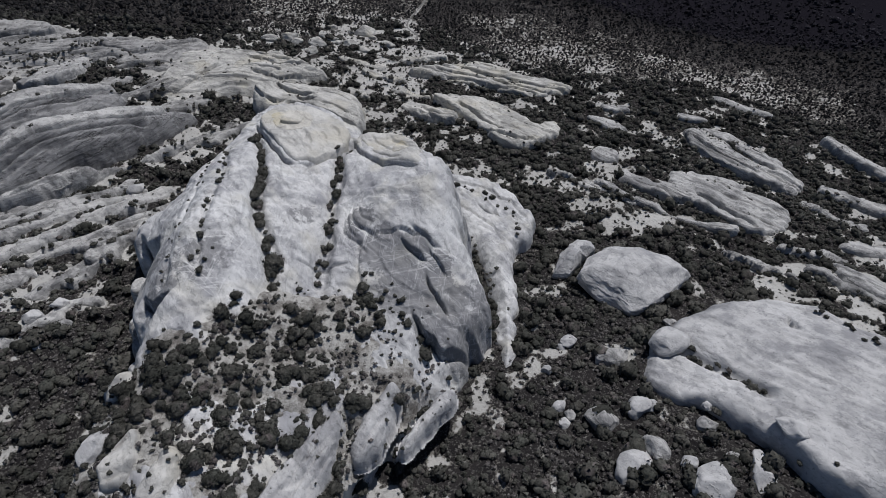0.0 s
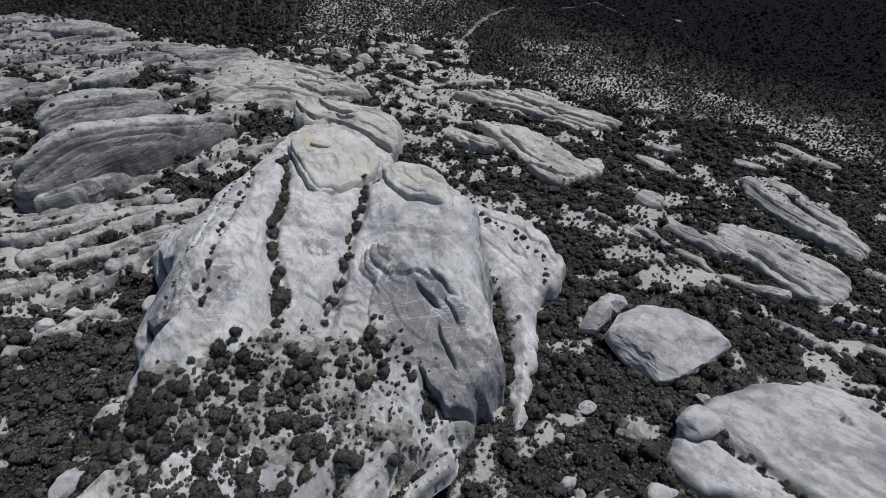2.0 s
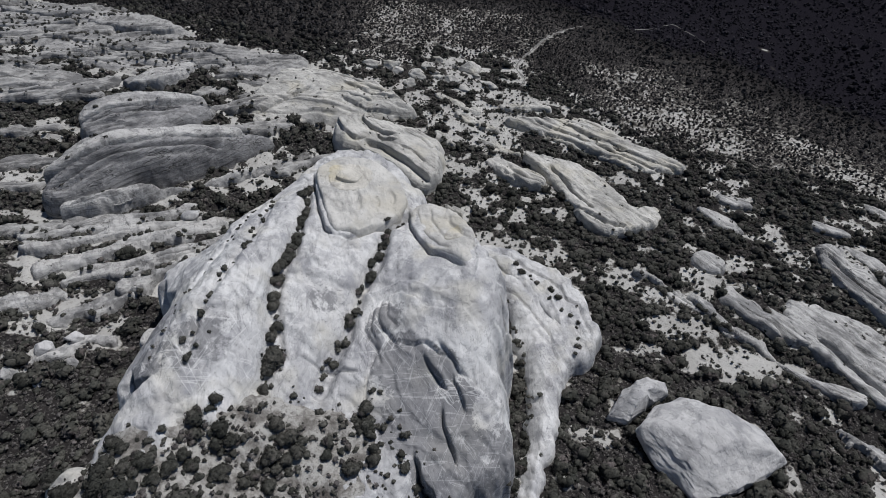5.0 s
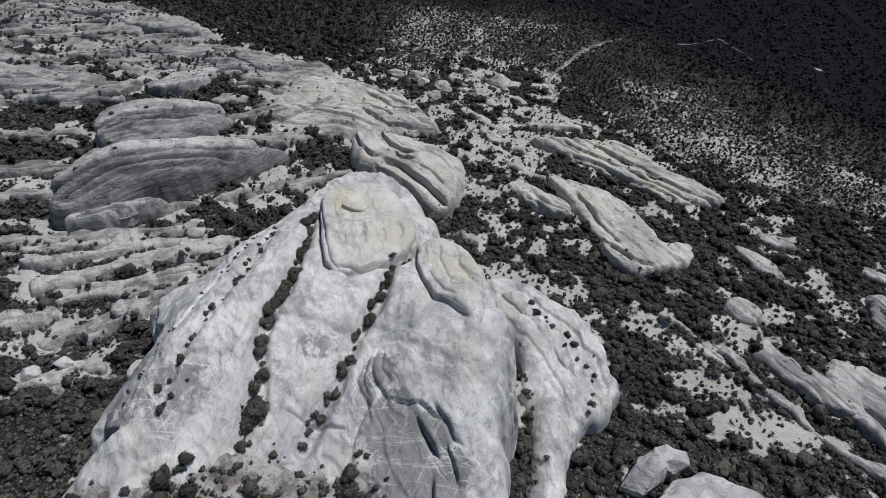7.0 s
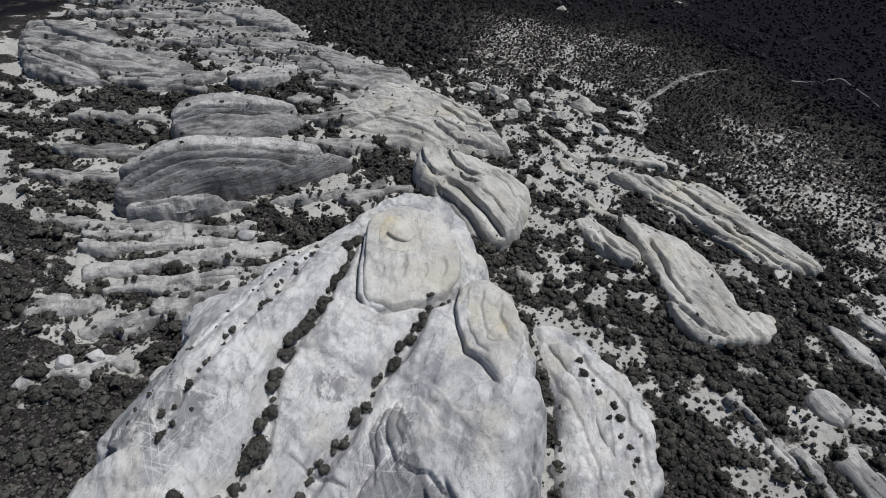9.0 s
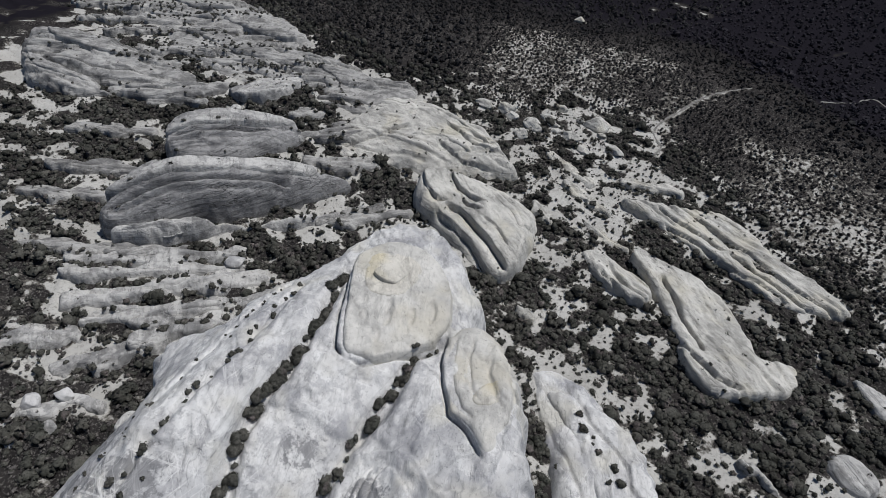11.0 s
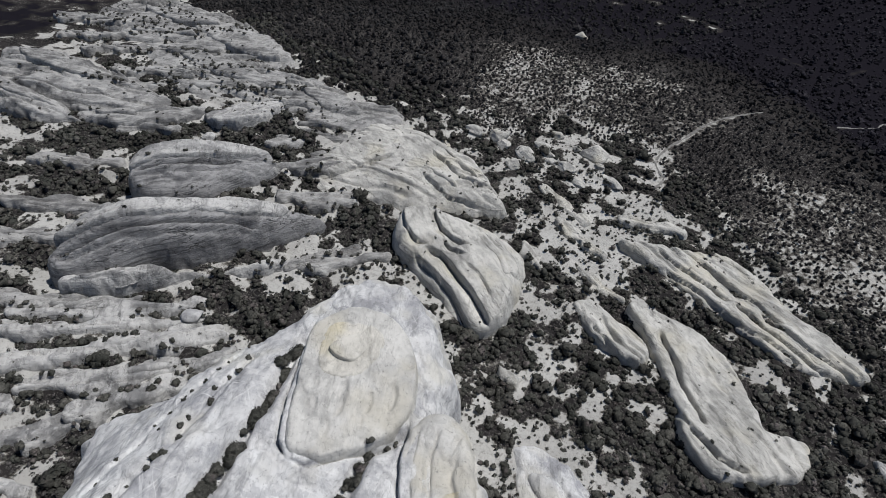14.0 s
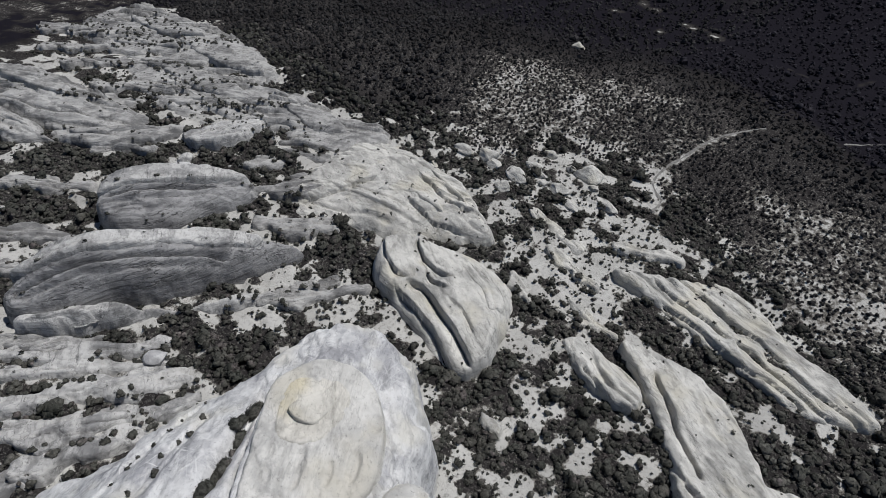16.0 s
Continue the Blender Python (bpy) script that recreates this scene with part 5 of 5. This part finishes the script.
# shadow of the far-west rock wall, put into the ground's colour
litter = litter + 0.6 * step(-190, -200, hx)
belt = speckled(hx, hy, hf) * step(-6, 8, hf)
litter = litter * (1 - belt) + belt * (0.41 + 0.28 * fbm(hx, hy, 9, 3, 48) + 0.24 * patches(hx, hy, [(-8, 172, 10), (0, 184, 12)]) - 0.05 * patches(hx, hy, [(28, 160, 12), (38, 148, 12), (14, 158, 8)]))
for line, wide in PATHS:
    litter = litter * step(-0.3, wide + 0.3, line_distance(hx, hy, line))
for line in STREAKS:
    litter = litter - 1.3 * np.exp(-(line_distance(hx, hy, line) / 1.7) ** 2) * step(0.3, 0.55, vnoise(hx / 5, hy / 5, 46))
ground, kept = sheet("ground", gx, gy, hz, np.ones(hz.shape, bool), M_GROUND)
tagged(ground, "pale sandy ground with dark leaf litter under scrub", "ground", kind="structure")
ground.data.attributes.new("litter", "FLOAT", "POINT").data.foreach_set("value", litter.ravel()[kept].astype(np.float32))


def trail(line, wide):
    """A worn strip draped on the ground."""
    p, n = smooth_outline(line + line[-2:0:-1], 8), 8 * (len(line) - 1)
    p = p[:n]
    t = np.gradient(p, axis=0)
    t /= np.linalg.norm(t, axis=1)[:, None]
    w = wide * (0.35 + 1.3 * vnoise(np.arange(n) * 0.9, np.zeros(n), 5))[:, None]
    side = np.stack([-t[:, 1], t[:, 0]], 1) * w
    rows = [p - side, p - side * 0.4, p + side * 0.4, p + side]
    v = np.concatenate([np.column_stack([r, ground_height(r[:, 0], r[:, 1]) + 0.10]) for r in rows])
    q = [(k * n + i, k * n + i + 1, (k + 1) * n + i + 1, (k + 1) * n + i) for k in range(3) for i in range(n - 1)]
    tagged(mesh_object("path", v, np.array(q), M_PATH), "narrow pale footpath worn through dark scrub", "path", kind="structure")


for line, wide in PATHS:
    trail(line, wide)

# ---- scrub ----
def ball(level):
    """The corners and triangles of a unit ball."""
    bm = bmesh.new()
    bmesh.ops.create_icosphere(bm, subdivisions=level, radius=1)
    v = np.array([p.co[:] for p in bm.verts])
    f = np.array([[p.index for p in q.verts] for q in bm.faces])
    bm.free()
    return v, f


def crown_mesh(seed, leaves, size, lobes=5, level=2):
    """A bush of about 1 m radius: low rounded clumps of unlike size with gaps between, fringed by small ragged sprays of leaves."""
    r = np.random.default_rng(seed)
    ang = np.arange(lobes) * 2.4 + r.uniform(-0.6, 0.6, lobes)
    dist = np.sqrt(np.arange(lobes) / lobes) * r.uniform(0.75, 1.0, lobes) * 0.66
    rad = r.uniform(0.30, 0.50, lobes) * (1.15 - 0.35 * dist)
    cen = np.stack([np.cos(ang) * dist * r.uniform(0.7, 1.1), np.sin(ang) * dist * r.uniform(0.7, 1.1), 0.12 + 0.50 * (1 - dist) * r.uniform(0.5, 1.2, lobes)], 1)
    verts, faces, norms, off = [], [], [], 0
    bv, bf = ball(level)
    bf = bf[bv[bf].mean(1)[:, 2] > -0.25]
    keep = np.unique(bf)
    back = np.zeros(len(bv), int)
    back[keep] = np.arange(len(keep))
    bv, bf = bv[keep], back[bf]
    for c, q in zip(cen, rad):
        p = c + bv * (q * r.uniform(0.68, 1.08, (len(bv), 1))) * (1.05, 1.05, 0.85)
        p[:, 2] = np.maximum(p[:, 2], -0.12)
        out = p - (0, 0, 0.05)
        verts.append(p)
        faces.append(bf + off)
        norms.append(bv + 0.5 * out / np.linalg.norm(out, axis=1)[:, None] + 0.3 * r.normal(size=bv.shape))
        off += len(bv)
    # the sprays of leaves
    which = r.choice(lobes, leaves, p=rad ** 2 / (rad ** 2).sum())
    d = r.normal(size=(leaves, 3))
    d /= np.linalg.norm(d, axis=1)[:, None]
    d[:, 2] = np.where(d[:, 2] < -0.2, -d[:, 2], d[:, 2])
    p = cen[which] + d * (rad[which] * r.uniform(0.85, 1.25, leaves))[:, None] * (1.05, 1.05, 0.85)
    p[:, 2] = np.maximum(p[:, 2], 0.0)
    a = np.cross(d, r.normal(size=(leaves, 3)))
    a /= np.linalg.norm(a, axis=1)[:, None] + 1e-9
    b = np.cross(d, a) + 0.45 * r.normal(size=(leaves, 3))
    s = size * r.uniform(0.5, 1.4, leaves)[:, None]
    v = np.stack([p - a * s - b * s * 0.6, p + a * s - b * s * 0.5 - d * s * 0.3, p + b * s * 0.9 + d * s * 0.5], 1).reshape(-1, 3)
    v[:, 2] = np.maximum(v[:, 2], -0.12)
    out = p - (0, 0, 0.05)
    norms.append(np.repeat(d + 0.5 * out / np.linalg.norm(out, axis=1)[:, None] + 0.35 * r.normal(size=(leaves, 3)), 3, 0))
    verts.append(v)
    faces.append(np.arange(leaves * 3).reshape(-1, 3) + off)
    nrm = np.concatenate(norms)
    return np.concatenate(verts), np.concatenate(faces), nrm / np.linalg.norm(nrm, axis=1)[:, None]


NEAR = [crown_mesh(s, 560, 0.065, 8, 2) for s in range(6)]
CLOSE = [crown_mesh(60 + s, 42, 0.11, 5, 1) for s in range(9)]
MIDDLE = [crown_mesh(20 + s, 13, 0.17, 3, 1) for s in range(8)]
TUFT = [crown_mesh(80 + s, 7, 0.42, 3, 1) for s in range(4)]
TUFT = [(v, f[-7:], n) for v, f, n in TUFT]
FAR = [crown_mesh(40 + s, 5, 0.30, 1, 1) for s in range(3)] + [crown_mesh(44 + s, 3, 0.28, 2, 1) for s in range(4)]


def merged(name, label, templates, x, y, z, size, tall, material, seed):
    """Many plants in one mesh."""
    r = np.random.default_rng(seed)
    verts, faces, norms, off = [], [], [], 0
    pick = r.integers(0, len(templates), len(x))
    turn = r.uniform(0, 2 * np.pi, len(x))
    for k, (v, f, nv) in enumerate(templates):
        i = np.where(pick == k)[0]
        if not len(i):
            continue
        c, s = np.cos(turn[i])[:, None], np.sin(turn[i])[:, None]
        px = (v[:, 0] * c - v[:, 1] * s) * size[i][:, None] + x[i][:, None]
        py = (v[:, 0] * s + v[:, 1] * c) * size[i][:, None] + y[i][:, None]
        pz = v[:, 2] * (size[i] * tall[i])[:, None] + z[i][:, None]
        verts.append(np.stack([px, py, pz], -1).reshape(-1, 3))
        norms.append(np.stack([nv[:, 0] * c - nv[:, 1] * s, nv[:, 0] * s + nv[:, 1] * c, nv[:, 2] + 0 * c], -1).reshape(-1, 3))
        faces.append((f[None] + (np.arange(len(i)) * len(v))[:, None, None] + off).reshape(-1, 3))
        off += len(i) * len(v)
    ob = mesh_object(name, np.concatenate(verts), np.concatenate(faces), material, True, None, np.concatenate(norms))
    return tagged(ob, label, "scrub", kind="stuff")


def candidates(x0, x1, y0, y1, gap, seed):
    r = np.random.default_rng(seed)
    a, b = np.meshgrid(np.arange(x0, x1, gap), np.arange(y0, y1, gap))
    a, b = a.ravel(), b.ravel()
    return a + r.uniform(-0.5, 0.5, len(a)) * gap, b + r.uniform(-0.5, 0.5, len(a)) * gap, r.random(len(a)), r


def in_reach(x, y):
    """The stretch of country that is clothed with bushes."""
    west = np.interp(y, [0, 20, 40, 60, 80, 100, 120, 140, 160, 200, 240, 300, 345], WEST_END)
    east = np.interp(y, [0, 20, 40, 60, 80, 100, 120, 140, 160, 200, 240, 300, 345], EAST_END)
    return (x > west) & (x < east)


def rock_at(x, y):
    i = np.clip(np.round((x + 230) * 2).astype(int), 0, len(MAP_X) - 1)
    j = np.clip(np.round((y + 10) * 2).astype(int), 0, len(MAP_Y) - 1)
    return ROCK[j, i] > 0


def clear_of_paths(x, y, extra):
    ok = np.ones(len(x), bool)
    for line, wide in PATHS:
        ok &= line_distance(x, y, line) > wide + extra
    for line in STREAKS:
        ok &= (line_distance(x, y, line) > 1.5) | (vnoise(x / 5, y / 5, 46) < 0.42)
    return ok


WEST_END = [-45, -62, -95, -140, -185, -230, -270, -298, -285, -240, -165, -75, -10]
EAST_END = [0, 25, 72, 85, 95, 105, 115, 130, 140, 160, 180, 135, 35]

# open scrub round the rocks
x, y, u, r = candidates(-150, 112, 8, 172, 1.0, 3)
c = cover(x, y)
f = forest(x, y)
near = ((x < -42) & (y < 60)) | ((x > 3) & (x < 50) & (y < 74))
keep = (u < np.clip(0.16 + 0.82 * c, 0, 0.95) * np.where(near, 0.5, 1.0)) & (f < 6) & in_reach(x, y) & ~rock_at(x, y) & clear_of_paths(x, y, 0.5)
x, y, c = x[keep], y[keep], c[keep]
size = np.clip(r.lognormal(-0.44, 0.45, len(x)), 0.2, 1.7) * (0.55 + 0.55 * c) * np.where(near[keep], 1.12, 1.0)
# bushes rooted in the cracks and on the front slope of the whaleback
cx, cy, cs = [], [], []
for line, gap, spread, lo, hi in ((GULLY_WEST, 0.8, 0.3, 0.6, 1.5), (GULLY_MID, 0.75, 0.45, 0.4, 1.25), (GULLY_EDGE, 1.1, 0.4, 0.35, 1.05), (GULLY_RIM, 1.0, 0.6, 0.15, 0.5),
                                   ([(-11, 86), (-8.1, 81.9), (-2.6, 74.3), (2, 66.8), (4.2, 58.9), (5, 51.7), (4.6, 45)], 0.55, 0.55, 0.4, 1.0),
                                   ([(-3.2, 84.4), (3.6, 79), (7.9, 73.7), (9.5, 67.9)], 0.9, 0.4, 0.3, 0.85), ([(-13, 43), (-12.4, 47), (-12.6, 50)], 1.2, 0.5, 0.3, 0.7), (SLAB_CRACK, 0.45, 0.4, 0.5, 1.05), ([(38, 24.5), (35.5, 28), (32, 31.6), (29, 35)], 0.8, 0.6, 0.4, 1.0), ([(52, 40), (49.6, 45), (46.5, 49.5)], 0.8, 0.5, 0.4, 0.9)):
    for (x1, y1), (x2, y2) in zip(line[:-1], line[1:]):
        n = max(1, int(math.hypot(x2 - x1, y2 - y1) / gap))
        for k in range(n):
            if rng.random() < 0.94:
                t = (k + rng.random()) / n
                cx.append(x1 + (x2 - x1) * t + rng.normal() * spread)
                cy.append(y1 + (y2 - y1) * t + rng.normal() * spread)
                cs.append(rng.uniform(lo, hi) * rng.uniform(0.7, 1))
cx.append(-23.8), cy.append(46.9), cs.append(1.9)
fx, fy, fu, _ = candidates(-42, 4, 6, 46, 0.95, 8)
lump = 0.5 + 1.3 * fbm(fx, fy, 9, 3, 55)
line_y = np.interp(fx, [-36, -28, -25, -22, -10, -4, 0], [30, 36, 40, 45, 45.5, 42, 37])
good = rock_at(fx, fy) & (fu < np.clip(0.62 + 0.34 * step(41, 33, fy) + 2.2 * (lump - 0.5), 0.1, 0.97) * step(1.5, -2.5, fy - line_y))
for plan, _ in RIBS + BLOCKS:
    good &= outline_distance(fx, fy, np.array(plan)) < 0.1
cx, cy = np.concatenate([cx, fx[good]]), np.concatenate([cy, fy[good]])
cs = np.concatenate([cs, np.clip(rng.lognormal(-0.50, 0.42, good.sum()), 0.2, 1.3)])
tx, ty, tu, _ = candidates(-40, 4, 8, 47, 0.9, 18)
good = rock_at(tx, ty) & (tu < 0.3 * step(3.5, -1.5, ty - np.interp(tx, [-36, -28, -25, -22, -10, -4, 0], [30, 36, 40, 45, 45.5, 42, 37])))
cx, cy = np.concatenate([cx, tx[good]]), np.concatenate([cy, ty[good]])
cs = np.concatenate([cs, rng.uniform(0.14, 0.42, good.sum())])
# bushes along the foot of each rock ridge
for (ax, ay), (bx, by), wide in FOOTS:
    ln = math.hypot(bx - ax, by - ay)
    for k in range(int(ln / 0.9)):
        s = (k + rng.random()) * 0.9 / ln
        if vnoise(np.array([s * ln / 4.0]), np.array([ax * 3.1]), 71)[0] > 0.34 and rng.random() < 0.9:
            o = -wide * rng.uniform(0.42, 0.78)
            px, py = ax + (bx - ax) * s - (by - ay) / ln * o, ay + (by - ay) * s + (bx - ax) / ln * o
            cx, cy, cs = np.append(cx, px), np.append(cy, py), np.append(cs, rng.uniform(0.4, 1.05))
# stray small tufts on bare rock
sx, sy, su, _ = candidates(-210, 90, 14, 165, 1.9, 12)
good = rock_at(sx, sy) & ~((sx > 15) & (sy < 66)) & (su < np.where((sx > -48) & (sy < 98), 0.012, np.where((sx < -74) & (sy > 116), 0.8 * step(0.42, 0.58, vnoise(along(sx, sy) / 9, bed(sx, sy) / 2.5, 14)), 0.09)))
cx, cy = np.concatenate([cx, sx[good]]), np.concatenate([cy, sy[good]])
cs = np.concatenate([cs, rng.uniform(0.18, 0.55, good.sum()) * np.where(sx[good] < -74, 1.5, 1.0)])

# those that the camera passes nearest stand as single shrubs
leaf_meshes = []
for v, fc, nv in NEAR:
    me = mesh_object("crown", v, fc, M_LEAF, True, None, nv)
    leaf_meshes.append(me.data)
    bpy.data.objects.remove(me)


def stem_mesh():
    bm = bmesh.new()
    for k in range(5):
        a = k * 1.256
        m = Matrix.Rotation(a, 4, "Z") @ Matrix.Rotation(radians(28), 4, "Y") @ Matrix.Translation((0, 0, 0.22))
        bmesh.ops.create_cone(bm, cap_ends=True, segments=5, radius1=0.05, radius2=0.02, depth=0.55, matrix=m)
    me = bpy.data.meshes.new("stem")
    bm.to_mesh(me)
    bm.free()
    me.materials.append(M_WOOD)
    return me


STEM = stem_mesh()
home = (cx > -48) & (cx < 13) & (cy < 98)
order = np.argsort(-cs * home)
single = order[:min(290, home.sum())]
rest = order[len(single):]
for n, i in enumerate(single):
    zz = float(top_at(cx[i], cy[i]))
    shrub = tagged(new("shrub"), ("large dense evergreen shrub" if cs[i] > 1.05 else "dark evergreen shrub" if cs[i] > 0.6 else "small wiry evergreen shrub") + (" rooted in a crack of pale rock" if cy[i] > 44 else " on a sandy rock slope"), "shrub", "shrubs on the whaleback")
    for nm, me in (("crown", leaf_meshes[n % 6]), ("stem", STEM)):
        p = new(nm, me)
        p.parent = shrub
    shrub.matrix_world = pose(cx[i], cy[i], zz - 0.08, 0, 0, (n * 77) % 360) @ Matrix.Diagonal((cs[i], cs[i], cs[i] * (0.85 + 0.25 * ((n * 7) % 5) / 5), 1))

x, y, size = np.concatenate([x, cx[rest]]), np.concatenate([y, cy[rest]]), np.concatenate([size, cs[rest]])
tall = rng.uniform(0.75, 1.15, len(x))
close = ((y < 78) & (x > -68) & (x < 62)) | ((y < 112) & (x > -32) & (x < 40))
for part_of, shapes, sd in ((close, CLOSE, 4), (~close, MIDDLE, 5)):
    px, py = x[part_of], y[part_of]
    merged("chaparral", "dark grey-green chaparral scattered over pale ground", shapes, px, py, top_at(px, py) - 0.08, size[part_of], tall[part_of], M_LEAF, sd)

# the closed scrub beyond
x, y, u, r = candidates(-300, 220, 70, 345, 1.4, 5)
f = forest(x, y)
c = cover(x, y)
keep = (f > -4) & in_reach(x, y) & (u < np.clip((0.3 + 0.75 * c) * (1 - 0.78 * speckled(x, y, f)), 0, 0.97)) & clear_of_paths(x, y, 0.7) & ~rock_at(x, y)
for line in STREAKS:
    keep &= line_distance(x, y, line) > 1.1
x, y = x[keep], y[keep]
size = np.clip(r.lognormal(-0.36, 0.33, len(x)), 0.3, 1.6) * (0.75 + 0.35 * c[keep]) * (1 - 0.3 * speckled(x, y, f[keep]))
bx, by, bu, _ = candidates(-105, 130, 88, 240, 0.95, 25)
bf = forest(bx, by)
good = (bf > -3) & (bu < 0.85 * speckled(bx, by, bf) * (0.6 + 0.8 * vnoise(bx / 5, by / 5, 26))) & clear_of_paths(bx, by, 0.4) & ~rock_at(bx, by)
x, y, size = np.concatenate([x, bx[good]]), np.concatenate([y, by[good]]), np.concatenate([size, rng.uniform(0.32, 0.7, good.sum())])
x, y, size = (v[(forest(x, y) < 75) | (np.arange(len(x)) % 5 < 3)] for v in (x, y, size))
# valley-floor bushes, which take the shade-darkened leaves
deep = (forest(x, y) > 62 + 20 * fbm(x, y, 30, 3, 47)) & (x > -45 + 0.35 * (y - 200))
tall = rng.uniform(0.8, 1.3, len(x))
for chosen, name, label, mat in ((~deep, "woodland_scrub", "closed dark scrub covering the far slopes", M_FAR), (deep, "shaded_valley_scrub", "valley-floor scrub with shade painted into its leaf colour", M_VALLEY_SHADED)):
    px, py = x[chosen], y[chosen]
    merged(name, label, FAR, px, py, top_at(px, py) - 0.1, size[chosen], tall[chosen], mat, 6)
far_count = len(x)

# low tufts on sand and ledges
x, y, u, r = candidates(-150, 100, 14, 165, 1.1, 15)
c = cover(x, y)
keep = (u < 0.62) & (c > 0.01) & (forest(x, y) < 4) & in_reach(x, y) & ~(rock_at(x, y) & (x > -48) & (x < 6) & (y < 100)) & (u < np.where(rock_at(x, y), np.where((x > 15) & (y < 66), 0, 0.07), 1)) & clear_of_paths(x, y, 0.2)
x, y = x[keep], y[keep]
merged("low_tufts", "small dry tufts dotted over sand and ledges", TUFT, x, y, top_at(x, y) - 0.04, r.uniform(0.13, 0.5, len(x)) * r.uniform(0.6, 1, len(x)), r.uniform(0.7, 1.1, len(x)), M_LEAF, 16)
# dry brush under and between the bushes of the thick scrub
x, y, u, r = candidates(-75, 48, 12, 74, 0.72, 35)
keep = ((x < -42) & (y < 58) | (x > 3)) & (cover(x, y) > 0.3) & (u < 0.8 * vnoise(x / 4, y / 4, 36) + 0.1) & in_reach(x, y) & ~rock_at(x, y)
fx, fy, fu, _ = candidates(-40, 0, 8, 42, 0.7, 37)
on_soil = rock_at(fx, fy) & (fu < 0.75 * vnoise(fx / 3, fy / 3, 38)) & (fy < np.interp(fx, [-36, -28, -25, -22, -10, -4, 0], [29, 35, 39, 43, 43, 40, 35]))
for plan, _ in RIBS + BLOCKS:
    on_soil &= outline_distance(fx, fy, np.array(plan)) < 0.1
x, y = np.concatenate([x[keep], fx[on_soil]]), np.concatenate([y[keep], fy[on_soil]])
merged("dry_brush", "low grey-brown dry brush under dark shrubs", [crown_mesh(90 + s, 9, 0.26, 1, 1) for s in range(5)], x, y, top_at(x, y) - 0.05, r.uniform(0.28, 0.62, len(x)), r.uniform(0.5, 0.9, len(x)), M_DRY, 39)
# small bushes scattered over the open sand between the slabs
x, y, u, r = candidates(-56, 100, 74, 152, 1.05, 51)
c = cover(x, y)
keep = (u < 0.55 * vnoise(x / 3, y / 3, 52) + 0.06) & (c < 0.75) & (forest(x, y) < 5) & in_reach(x, y) & ~rock_at(x, y) & clear_of_paths(x, y, 0.3)
x, y = x[keep], y[keep]
merged("small_scrub", "small dark bushes dotted over pale sand", FAR, x, y, top_at(x, y) - 0.05, r.uniform(0.28, 0.75, len(x)), r.uniform(0.7, 1.1, len(x)), M_LEAF, 53)
print("plants", len(cx), far_count, len(x))
